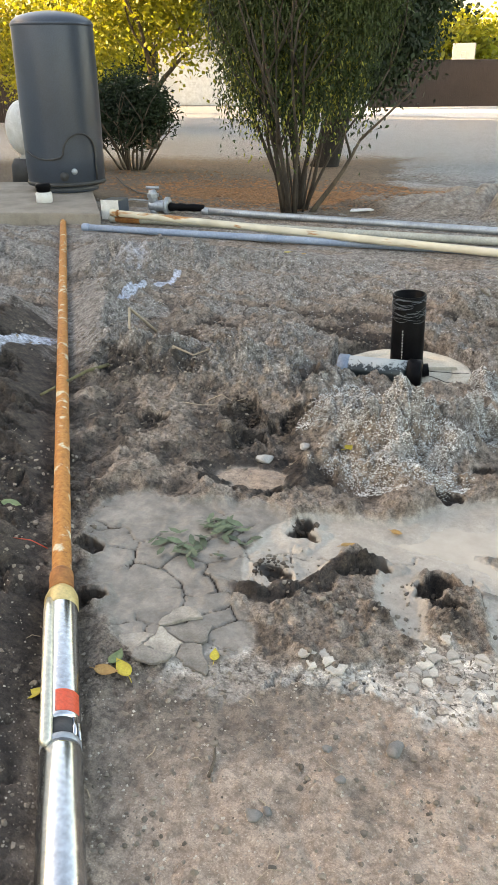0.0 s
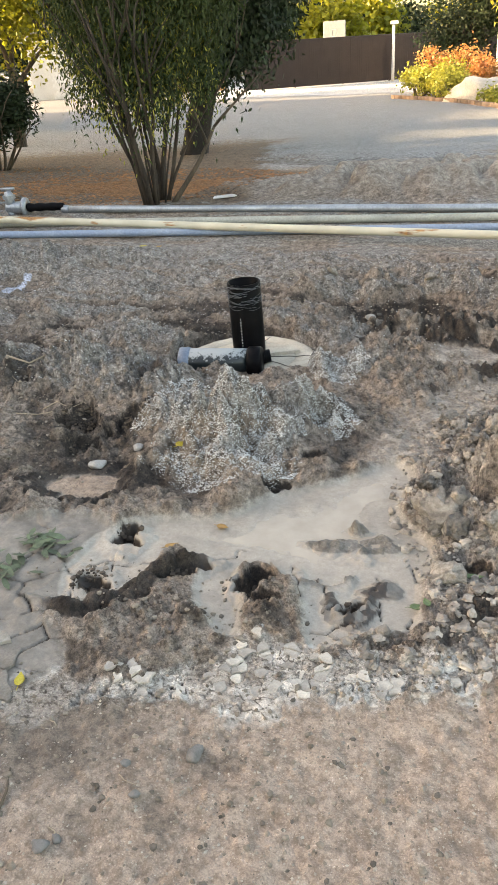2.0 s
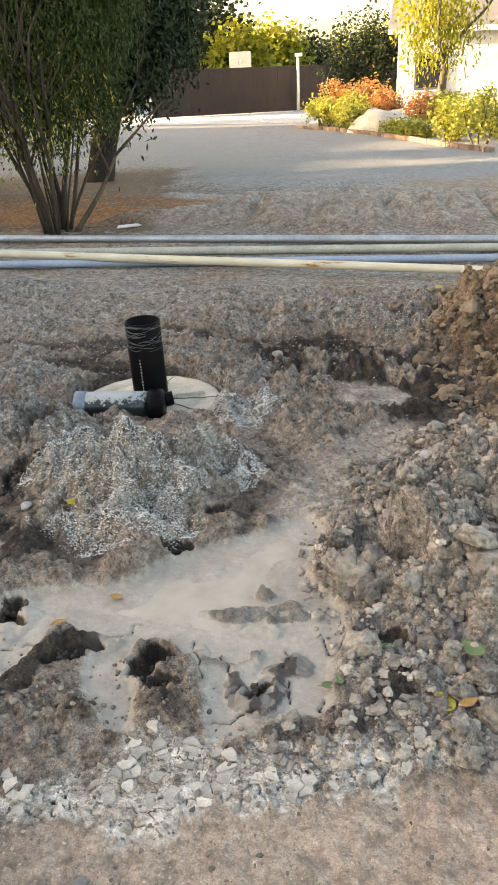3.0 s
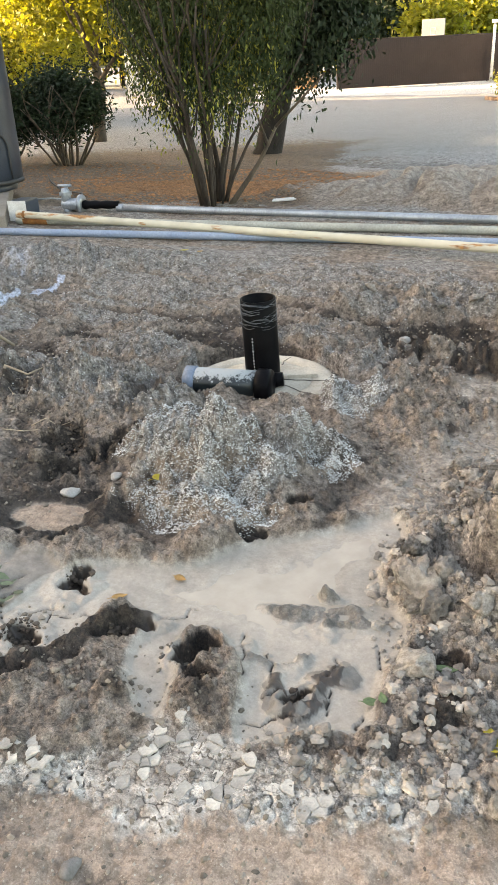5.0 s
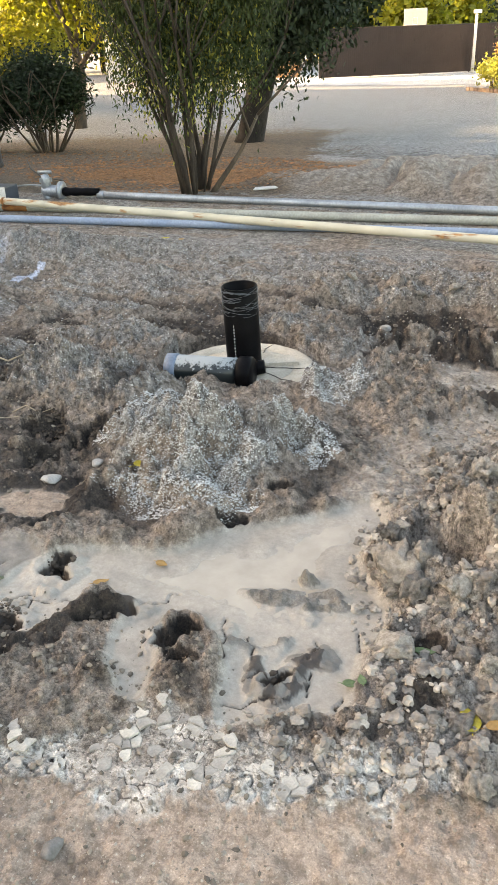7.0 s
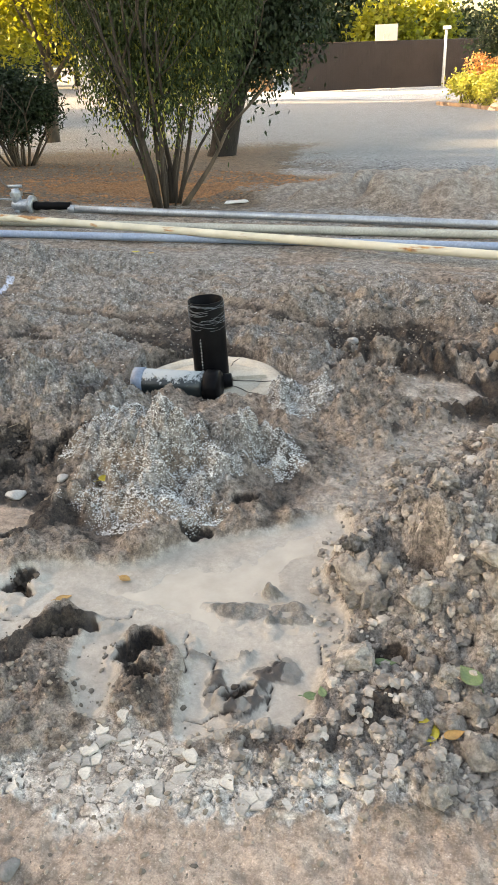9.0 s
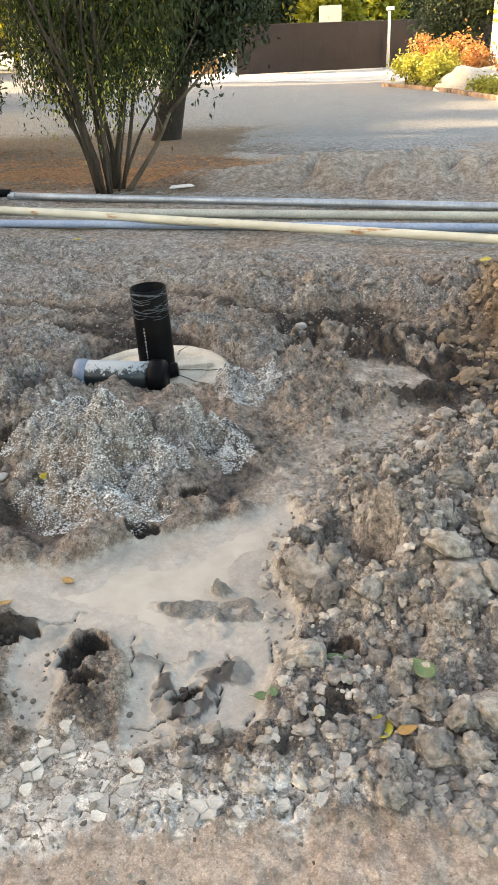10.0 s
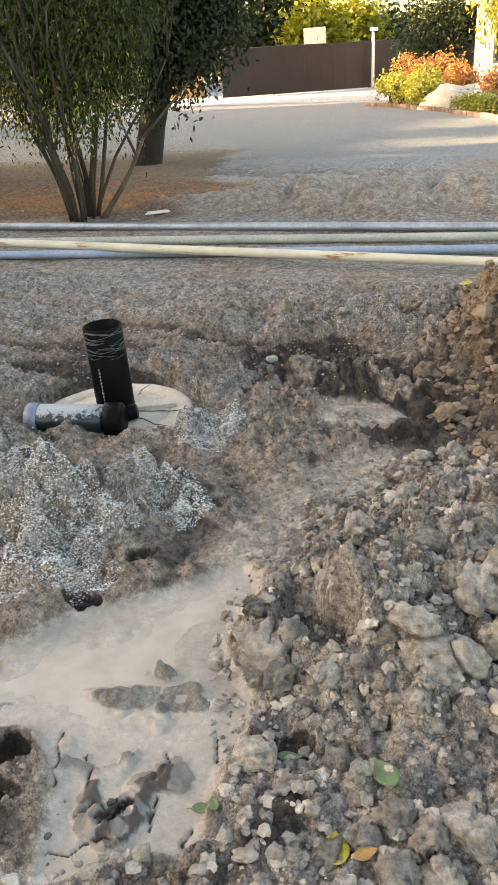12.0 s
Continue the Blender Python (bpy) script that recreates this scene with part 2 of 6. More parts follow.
MAT_BARKPALE = surface("grey_brown_bark", (0.13, 0.10, 0.07), (0.055, 0.042, 0.03), 0.9, 0, 9, 70, 0.8, 0.01, stretch=(1, 1, 0.25))
MAT_STEM = surface("dark_shrub_bark", (0.075, 0.058, 0.042), (0.032, 0.024, 0.018), 0.9, 0, 9, 70, 0.8, 0.01, stretch=(1, 1, 0.25))
MAT_LEAF = surface("green_leaf", (0.026, 0.046, 0.010), (0.055, 0.080, 0.018), 0.7, 0, 1.2, 40, 0, 0, island=True, trans=0.25)
MAT_LEAFDARK = surface("dark_green_leaf", (0.011, 0.025, 0.008), (0.024, 0.043, 0.012), 0.75, 0, 1.2, 40, 0, 0, island=True, trans=0.15)
MAT_LEAFGOLD = surface("yellow_green_leaf", (0.22, 0.23, 0.018), (0.32, 0.29, 0.022), 0.6, 0, 0.6, 20, 0, 0, island=True, trans=0.45)
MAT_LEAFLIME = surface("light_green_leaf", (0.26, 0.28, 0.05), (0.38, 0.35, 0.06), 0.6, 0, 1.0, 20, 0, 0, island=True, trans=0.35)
MAT_FLOWER = surface("orange_red_flower", (0.44, 0.17, 0.06), (0.46, 0.28, 0.10), 0.6, 0, 1.5, 20, 0, 0, island=True, trans=0.3)
MAT_FENCE = surface("brown_privacy_slat", (0.026, 0.014, 0.012), (0.021, 0.012, 0.010), 0.7, 0, 1.5, 30, 0.2, 0.004, ob_random=0.12)
MAT_YELLOWLEAF = surface("fallen_yellow_leaf", (0.62, 0.52, 0.06), (0.50, 0.38, 0.05), 0.6, 0, 30, 200, 0.1, 0.001, trans=0.2)
MAT_TANLEAF = surface("fallen_tan_leaf", (0.45, 0.27, 0.09), (0.36, 0.20, 0.07), 0.7, 0, 30, 200, 0.1, 0.001, trans=0.2)
MAT_GREENLEAF = surface("fallen_green_leaf", (0.12, 0.19, 0.075), (0.18, 0.235, 0.11), 0.6, 0, 30, 200, 0.1, 0.001, trans=0.2)
MAT_WEED = surface("wilted_green", (0.115, 0.155, 0.085), (0.07, 0.09, 0.055), 0.7, 0, 20, 120, 0.1, 0.001, ob_random=0.3)
MAT_PEBBLE = surface("pale_pebble", (0.42, 0.375, 0.315), (0.26, 0.22, 0.18), 0.85, 0, 20, 120, 0, 0, island=True)
MAT_PALESTONE = surface("pale_stone", (0.44, 0.42, 0.38), (0.32, 0.30, 0.27), 0.8, 0, 25, 150, 0.4, 0.003)
MAT_ROOT = surface("green_brown_root", (0.17, 0.16, 0.07), (0.11, 0.09, 0.045), 0.85, 0, 20, 100, 0.3, 0.002)
MAT_TWIG = surface("pale_twig", (0.42, 0.34, 0.24), (0.30, 0.24, 0.17), 0.85, 0, 20, 100, 0.3, 0.002)

# ---------------------------------------------------------------- ground
FWD = (-math.sin(radians(TURN)), math.cos(radians(TURN)))


def rounded(pts):
    """cut the corners of a closed outline twice"""
    for _ in range(2):
        pts = [q for (ax, ay), (bx, by) in zip(pts, pts[1:] + pts[:1]) for q in ((0.75 * ax + 0.25 * bx, 0.75 * ay + 0.25 * by), (0.25 * ax + 0.75 * bx, 0.25 * ay + 0.75 * by))]
    return pts


SHEET = rounded([(-1.02, 2.12), (-0.90, 2.32), (-0.77, 2.37), (-0.57, 2.40), (-0.48, 2.58), (-0.35, 2.66), (-0.21, 2.78), (-0.12, 2.90), (-0.03, 2.98), (0.05, 2.82), (0.01, 2.60), (0.09, 2.47), (0.16, 2.40), (0.18, 2.31),
                 (0.15, 2.21), (0.16, 2.09), (0.18, 1.97), (0.03, 1.90), (-0.06, 1.84), (-0.11, 1.80), (-0.15, 1.87), (-0.19, 1.98), (-0.26, 2.09), (-0.34, 2.17), (-0.44, 2.15), (-0.37, 1.98), (-0.32, 1.82), (-0.38, 1.80), (-0.48, 1.88),
                 (-0.53, 2.00), (-0.55, 2.14), (-0.66, 2.16), (-0.69, 2.06), (-0.72, 1.96), (-0.82, 1.84), (-0.96, 1.82)])
PUDDLE = rounded([(-0.74, 2.24), (-0.72, 2.33), (-0.55, 2.36), (-0.45, 2.52), (-0.32, 2.62), (-0.18, 2.75), (-0.08, 2.86), (0.00, 2.76), (-0.04, 2.60), (0.03, 2.46), (0.08, 2.38), (0.08, 2.26), (-0.02, 2.22), (-0.14, 2.20), (-0.25, 2.20), (-0.36, 2.22), (-0.52, 2.20), (-0.64, 2.20)])
MUDFLAT = rounded([(-1.64, 2.00), (-1.55, 2.22), (-1.37, 2.18), (-1.20, 2.27), (-0.97, 2.32), (-0.84, 2.12), (-0.79, 1.86), (-0.95, 1.82), (-0.86, 1.69), (-0.79, 1.58), (-0.88, 1.44), (-1.08, 1.42), (-1.25, 1.50), (-1.37, 1.70)])
CRUST = [(-0.95, 1.42), (-0.70, 1.52), (-0.48, 1.64), (-0.33, 1.69), (-0.25, 1.81), (-0.18, 1.82), (-0.09, 1.77), (0.03, 1.81), (0.12, 1.80), (0.28, 1.88), (0.44, 1.88), (0.46, 1.79), (0.20, 1.71), (0.02, 1.64), (-0.10, 1.58), (-0.20, 1.52), (-0.36, 1.55), (-0.52, 1.52), (-0.70, 1.44), (-0.92, 1.34)]
PILE = [(0.03, 2.60), (0.09, 2.86), (0.18, 3.10), (0.30, 3.32), (0.48, 3.56), (0.85, 3.72), (1.5, 3.6), (1.9, 2.8), (1.7, 1.9), (1.0, 1.70), (0.55, 1.80), (0.34, 1.88), (0.24, 1.98), (0.21, 2.15), (0.25, 2.30), (0.13, 2.45)]
# boot holes: place, half width and half length, turn, depth, darkness painted inside
PITS = [(-0.865, 2.235, 0.062, 0.085, 20, 0.060, 1.0), (-0.87, 1.945, 0.075, 0.070, 0, 0.045, 0.9), (-0.61, 2.055, 0.095, 0.034, 38, 0.045, 1.0), (-0.345, 2.075, 0.052, 0.060, 15, 0.075, 1.0), (-0.275, 1.965, 0.050, 0.036, 10, 0.045, 0.9),
        (-0.03, 2.015, 0.030, 0.055, -25, 0.045, 0.9), (0.10, 1.885, 0.075, 0.032, 12, 0.022, 0.15), (0.31, 2.26, 0.040, 0.030, 0, 0.030, 0.8), (-1.03, 2.40, 0.060, 0.040, 40, 0.035, 0.9), (-1.31, 1.575, 0.050, 0.045, 0, 0.040, 0.9),
        (-1.49, 1.80, 0.045, 0.040, 0, 0.030, 0.8), (-1.20, 3.04, 0.115, 0.100, 20, 0.080, 0.95), (-1.50, 3.05, 0.100, 0.110, 0, 0.060, 0.85), (-1.40, 2.82, 0.110, 0.060, 20, 0.055, 0.9), (-1.86, 2.78, 0.110, 0.050, 10, 0.035, 0.7), (-0.36, 2.86, 0.055, 0.040, 20, 0.040, 0.8),
        (-0.45, 2.64, 0.045, 0.018, 25, 0.030, 0.9), (0.30, 3.86, 0.130, 0.030, 10, 0.050, 0.9), (-1.22, 1.30, 0.045, 0.035, 0, 0.030, 0.8)]
# hair cracks in the drying mud
HAIRS = [[(-0.27, 2.20), (-0.24, 2.13), (-0.20, 2.08), (-0.18, 2.01)], [(0.10, 2.28), (0.12, 2.21), (0.16, 2.17), (0.17, 2.08)], [(0.12, 2.21), (0.19, 2.20)], [(-0.12, 1.98), (-0.08, 2.01), (-0.05, 2.00)], [(-0.18, 2.13), (-0.13, 2.10), (-0.11, 2.04)],
         [(0.02, 2.09), (0.03, 2.16), (0.00, 2.20)], [(0.06, 1.98), (0.05, 2.06)], [(-0.14, 1.89), (-0.06, 1.93), (0.02, 1.95)], [(-0.86, 2.05), (-0.74, 2.09), (-0.68, 2.08)], [(-0.55, 2.15), (-0.49, 2.18), (-0.44, 2.24)], [(0.14, 2.02), (0.12, 1.95), (0.16, 1.90)]]


PIPE_A = (-0.59, 0.50)
RIM = [(-1.02, 1.81), (-0.82, 1.80), (-0.71, 1.94), (-0.66, 2.05), (-0.56, 2.14)]


def zones(x, y):
    """height of the ground and its zones at plan points"""
    s = x * FWD[0] + y * FWD[1]
    k = math.tan(radians(TILT))
    base = np.where(s < 8, k * s, k * 8 * (1 - smooth(8, 20, s)))
    near = smooth(14, 7, s) * smooth(9.0, 5.0, np.abs(x + 1.0)) * smooth(-3, 0.3, y)
    n1, n2, n3 = fbm(x, y, 0.55, 4, 3), fbm(x, y, 0.16, 4, 11, 0.55), fbm(x, y, 0.05, 3, 23, 0.6)
    big, mid, small = lumps(x, y, 0.15, 5), lumps(x, y, 0.07, 6), lumps(x, y, 0.032, 7)
    wob = 0.07 * n2 + 0.03 * n3
    fe, fa, fb, fc, fd = facets(x, y, 0.34, 60, 0.35), facets(x, y, 0.17, 61, 0.3), facets(x, y, 0.085, 62), facets(x, y, 0.045, 63), facets(x, y, 0.024, 64)
    path = smooth(1.76, 1.56, y - 0.40 * x + 0.30 * n1 + 0.08 * n2)            # trodden dry soil
    dp = poly_dist(x, y, PUDDLE) + 0.5 * wob
    dm = poly_dist(x, y, MUDFLAT) + 0.6 * wob
    dc = poly_dist(x, y, CRUST) + 1.6 * wob
    ds = poly_dist(x, y, SHEET) + 0.35 * wob
    dh = poly_dist(x, y, PILE) + 0.8 * wob
    sheet, puddle, mudflat = smooth(0.02, -0.025, ds), smooth(-0.03, -0.14, dp), smooth(0.05, -0.03, dm)
    crust = smooth(0.06, -0.03, dc)
    channel = smooth(0.20, 0.06, seg_dist(x, y, [(-0.04, 2.9), (-0.02, 3.1), (0.04, 3.35), (0.16, 3.55), (0.22, 3.7)]) + 1.2 * wob)
    red = bump(x + wob, y + wob, -1.2, 2.54, 0.24, 0.17)
    slab = smooth(0.20, 0.13, np.hypot((x - 0.10) * 0.85, (y - 4.02) * 1.3) + wob)
    pile = smooth(0.03, -0.10, dh)
    core = smooth(0.0, -0.35, dh)
    clay = bump(x + 2 * wob, y + 2 * wob, 0.95, 4.95, 0.68, 1.5, 8)
    gm = bump(x + wob, y + wob, -0.74, 3.03, 0.50, 0.52, 20)
    gm2 = bump(x + wob, y + wob, -0.43, 3.78, 0.24)
    gm3 = bump(x + wob, y + wob, -0.40, 3.22, 0.22, 0.2)
    ridge = smooth(0.42, 0.05, seg_dist(x, y, [(-3.4, 3.35), (-2.5, 3.35), (-1.7, 3.45), (-1.25, 3.38)]) + 2 * wob)
    ridge2 = smooth(0.55, 0.05, seg_dist(x, y, [(-4.6, 5.0), (-3.7, 5.25), (-3.1, 5.6), (-2.7, 6.0)]) + 2 * wob)
    ridge3 = smooth(0.4, 0.05, seg_dist(x, y, [(-3.0, 2.8), (-3.0, 3.5), (-3.3, 4.6)]) + 2 * wob)
    left = smooth(0.02, 0.22, (PIPE_A[1] - y) * 0.614 - (x - PIPE_A[0]) * 0.789 + 0.06 + 0.10 * n2) * smooth(4.5, 3.0, y) * smooth(-0.2, 0.5, y)   # churned bank beyond the pump
    hole = bump(x + wob, y + wob, -0.25, 4.78, 0.50, 0.36, 12)
    mess = smooth(0.10, 0.45, bump(x + wob, y + wob, 0.0, 4.15, 0.75, 0.75)) * (1 - slab)                          # broken ground between pit and heap
    flat = np.maximum.reduce([sheet, mudflat, path, 0.85 * crust, 0.8 * slab, 0.9 * smooth(0, 1, 2 * red), 0.75 * channel])
    rough = (1 - flat) * smooth(6.0, 3.6, s) * near
    yard = near * smooth(3.4, 4.6, s + 0.4 * n1) * smooth(8.6, 7.6, y) * (1 - 0.75 * smooth(5.9, 6.4, y)) * (1 - clay)
    # relief
    z = base + near * (0.03 * n1 * (1 - 0.7 * flat) + 0.010 * n2 * (1 - 0.6 * sheet) + 0.006 * n3 * (1 - sheet))
    torn = np.abs(fbm(x + 3, y, 0.07, 4, 141, 0.6))
    z = z + rough * (1 - pile) * 0.030 * torn + yard * 0.022 * torn + (gm + gm3) * 0.05 * torn
    z = z + rough * (1 - pile) * (0.45 + 0.55 * smooth(1.9, 2.4, y)) * (0.035 * n2 + 0.024 * fa * smooth(-0.2, 0.3, n1) + 0.020 * fb * smooth(-0.3, 0.2, n2) + 0.012 * fc + 0.006 * fd)
    streak = fbm(x * 0.45 + 0.35 * y, y * 1.8, 0.26, 4, 77)
    z = z + yard * (0.035 * n2 + 0.09 * streak + 0.012 * fb * smooth(-0.2, 0.2, streak) + 0.010 * fc + 0.006 * fd)
    z = z + path * near * (0.002 * small + 0.006 * n3 + 0.004 * fd * smooth(0.0, 0.3, n2))
    z = z + 0.15 * gm - 0.09 * bump(x + wob, y + wob, -0.80, 3.15, 0.20, 0.14) + 0.075 * gm2 - 0.03 * bump(x, y, -0.43, 3.80, 0.09) + 0.07 * gm3
    z = z + (gm + 0.3 * gm2 + 0.9 * gm3) * (0.20 * n2 + 0.070 * fa * smooth(-0.1, 0.2, n1) + 0.030 * fb + 0.010 * fc)
    z = z + 0.06 * ridge + 0.11 * ridge2 + 0.07 * ridge3 + (ridge + ridge2 + ridge3) * (0.10 * n2 + 0.04 * fb + 0.02 * fc)
    z = z + left * (0.03 + 0.06 * n2 + 0.05 * fa + 0.03 * fb)
    z = z - 0.20 * hole * (0.8 + 0.6 * n2) + 0.05 * smooth(0.5, 0.1, seg_dist(x, y, [(-0.9, 5.15), (-0.3, 5.3), (0.2, 5.35)]) + 2 * wob) * (1 + 2 * n2)
    z = z + hole * (0.05 * fa + 0.03 * fb + 0.015 * fc) + mess * (0.05 * fa + 0.03 * fb + 0.015 * fc)
    z = z + 0.07 * bump(x + wob, y + wob, -0.1, 4.36, 0.6, 0.17, 4) * (0.6 + fb) + 0.05 * slab
    z = z + 0.42 * clay + clay * (0.16 * n1 + 0.14 * fa + 0.06 * fb + 0.03 * fc)
    # dug heap, steep at its lip over the puddle and lower towards the path
    lip = smooth(0.02, -0.05, dh) * smooth(0.10, -0.22, dh + 0.10) * smooth(2.25, 2.5, y)
    low = 0.10 + 0.90 * smooth(2.05, 2.70, y + 0.25 * (x - 0.3))
    z = z + low * (0.025 * pile + 0.020 * core + 0.045 * lip) + pile * (0.08 * n1 * core + 0.03 * n2)
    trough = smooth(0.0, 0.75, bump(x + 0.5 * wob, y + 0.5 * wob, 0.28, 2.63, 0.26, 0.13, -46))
    spill = smooth(0.30, 0.0, dh) * near * (1 - 0.9 * sheet) * (1 - 0.8 * path) * smooth(1.9, 2.2, x + y)
    crumbly = np.maximum(pile, 0.35 * spill) * (1 - 0.75 * trough) * (0.45 + 0.55 * low)
    z = z + crumbly * (low * (0.055 * fe * core + 0.050 * fa) + 0.040 * fb * (0.5 + 0.9 * smooth(-0.2, 0.2, n2)) + 0.022 * fc * (0.4 + 1.0 * smooth(-0.15, 0.2, n1)) + 0.010 * fd)
    ragged = np.abs(fbm(x, y, 0.11, 5, 131, 0.62))
    z = z + crumbly * (0.075 * ragged + 0.045 * np.abs(fbm(x, y, 0.035, 3, 137, 0.6)) - 0.02)
    z = z - 0.10 * trough
    # the flat level of the drying mud, with lumps that stand out of it
    level = 0.0175 + 0.004 * n1 + 0.006 * n2 - 0.010 * puddle + 0.002 * n3 + 0.010 * smooth(-0.03, 0.0, ds)
    z = z + (level - z) * sheet
    isle = np.maximum.reduce([bump(x + wob, y + wob, -0.01, 2.325, 0.085, 0.050, 12), bump(x + wob, y + wob, -0.10, 2.43, 0.055, 0.050), 0.8 * bump(x + wob, y + wob, -0.18, 2.31, 0.15, 0.085, 10),
                              0.75 * bump(x + wob, y + wob, -0.05, 2.36, 0.12, 0.05, 20),
                              0.55 * bump(x + wob, y + wob, -0.12, 2.19, 0.17, 0.17) * smooth(-0.12, 0.10, n2 + n3)])
    collar = smooth(0.055, 0.015, seg_dist(x, y, [(-0.11, 2.05), (-0.07, 1.98), (-0.01, 1.96), (0.02, 2.02), (0.00, 2.08), (0.05, 2.12)]) + 0.9 * wob)
    z = z + isle * (0.020 + 0.020 * fb + 0.014 * fc + 0.03 * n3) + collar * (0.014 + 0.014 * fc + 0.02 * n3)
    cm, kc = cracks(x, y, 0.15, 31, 0.045)
    cm = cm * mudflat * smooth(-0.05, 0.2, n1 + 0.6 * (2.02 - y))
    hair = np.full(np.shape(x), 1e9)
    for line in HAIRS:
        hair = np.minimum(hair, seg_dist(x + 0.5 * wob, y - 0.5 * wob, line))
    hair = smooth(0.0048, 0.001, hair) * np.maximum(sheet, mudflat)
    cm = np.maximum(cm, 0.75 * hair)
    cc, kp = cracks(x, y, 0.040, 37, 0.13)
    z = z - 0.014 * cm + mudflat * 0.008 * kc
    z = z - crust * smooth(-0.2, 0.1, n2) * 0.012 * cc + crust * 0.006 * kp
    z = z - 0.025 * smooth(0, 1, 1.6 * red)
    patch = smooth(0.06, -0.14, n1 + 0.6 * n2)
    # dark soil tones, plus shade painted into the dug pit
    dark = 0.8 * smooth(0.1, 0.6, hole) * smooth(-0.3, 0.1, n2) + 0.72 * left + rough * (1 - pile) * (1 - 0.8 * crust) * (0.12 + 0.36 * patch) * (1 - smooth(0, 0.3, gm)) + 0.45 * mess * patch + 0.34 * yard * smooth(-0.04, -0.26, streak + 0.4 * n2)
    # the trough in the heap has its shade coloured in as well
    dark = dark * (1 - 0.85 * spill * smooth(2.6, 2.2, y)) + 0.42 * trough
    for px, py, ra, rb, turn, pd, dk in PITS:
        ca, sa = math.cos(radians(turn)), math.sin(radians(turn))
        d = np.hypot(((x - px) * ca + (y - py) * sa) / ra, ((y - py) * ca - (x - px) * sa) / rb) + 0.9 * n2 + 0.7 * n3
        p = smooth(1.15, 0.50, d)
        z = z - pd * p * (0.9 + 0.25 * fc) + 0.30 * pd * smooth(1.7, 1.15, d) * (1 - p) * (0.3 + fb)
        # shade inside the hole is put into the colour, near-black
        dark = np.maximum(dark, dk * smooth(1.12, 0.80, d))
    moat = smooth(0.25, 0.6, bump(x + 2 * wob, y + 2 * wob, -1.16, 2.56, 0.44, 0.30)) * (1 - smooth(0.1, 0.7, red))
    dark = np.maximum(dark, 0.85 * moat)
    z = z - 0.02 * moat
    # the mud ends in a broken ledge, with shade painted into the soil under it
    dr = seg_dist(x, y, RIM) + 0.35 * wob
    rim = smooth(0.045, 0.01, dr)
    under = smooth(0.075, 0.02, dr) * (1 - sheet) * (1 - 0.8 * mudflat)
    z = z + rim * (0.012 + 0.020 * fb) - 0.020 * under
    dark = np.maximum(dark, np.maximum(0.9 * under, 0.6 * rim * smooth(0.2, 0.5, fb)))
    moist = smooth(0.12, 0.03, seg_dist(x, y, [(-0.72, 1.86), (-0.50, 1.84), (-0.30, 1.92), (-0.08, 1.84), (0.10, 1.87), (0.26, 1.95), (0.34, 2.10)]) + wob) * (1 - sheet) * (1 - 0.6 * crust)
    z = z + 0.016 * moist * fc
    dark = np.maximum(dark, (0.38 + 0.5 * n2) * moist)
    nearleft = near * smooth(-0.18, -0.85, x + 0.6 * n1 + 0.4 * n2 - 0.25 * (y - 1)) * smooth(1.75, 1.45, y) * (1 - mudflat)
    dark = np.maximum(dark, 0.37 * nearleft)
    damp = np.clip(near * (1 - path) * 0.8 + near * smooth(-0.5, -0.95, x + 0.5 * n1 - 0.25 * (y - 1)) * smooth(2, 1.6, y), 0, 1)
    # the pump and its pipe have pressed a groove
    t = np.clip((x - PIPE_A[0]) * -0.6125 + (y - PIPE_A[1]) * 0.7905, -0.3, 7.9)
    dl = np.abs((x - PIPE_A[0]) * 0.7905 + (y - PIPE_A[1]) * 0.6125)
    top = 0.020 + 0.0085 * t + 0.6 * np.maximum(dl - 0.05, 0) + np.where(t < 1.3, -0.006, 0.016)
    inline = (t > -0.3) & (t < 7.9) & (dl < 0.35)
    z = np.where(inline, np.minimum(z, top), z)
    z = np.where(np.hypot(x + 0.979, y - 3.957) < 0.41, np.minimum(z, 0.008 + 0.35 * smooth(3.75, 3.56, y)), z)
    z = np.where((y > 6.2) & (y < 8.15) & (np.abs(x) < 9), np.minimum(z, base + 0.006), z)
    z = np.where((y > 5.6) & (y < 6.3) & (np.abs(x) < 9), np.minimum(z, base + 0.006 + 0.25 * np.maximum(6.25 - y, 0)), z)
    # heap of fill beyond the pipes
    heap = np.clip(1.5 * bump(x + 0.5 * n1, y + 0.4 * n1, -0.4, 9.45, 3.3, 1.35, 3), 0, 1)
    ruts = np.abs(np.sin(4.6 * (x - 0.55 * y) + 3.5 * n1)) * 2 - 1
    z = z + 0.17 * heap + heap * (0.085 * ruts + 0.08 * n1 + 0.01 * n2)
    # disturbed soil behind the heap, darkened to carry the shadow zone there
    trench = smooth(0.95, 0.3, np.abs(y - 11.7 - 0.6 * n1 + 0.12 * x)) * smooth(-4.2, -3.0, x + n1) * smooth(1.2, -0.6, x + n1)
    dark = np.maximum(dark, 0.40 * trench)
    z = z - 0.07 * trench
    far = smooth(9.5, 13, s + n1) * (1 - 0.8 * heap)
    z = z + far * (0.03 * fbm(x, y, 3.0, 3, 41) + 0.012 * n1)
    mud = np.clip(np.maximum.reduce([sheet, mudflat, 0.36 * smooth(0.15, 0.6, heap), 0.45 * channel, 0.40 * slab, 0.5 * smooth(0, 1, 2 * red)]) * (1 - 0.5 * smooth(0.2, 0.5, isle)), 0, 1)
    mud = mud * (1 - cm)
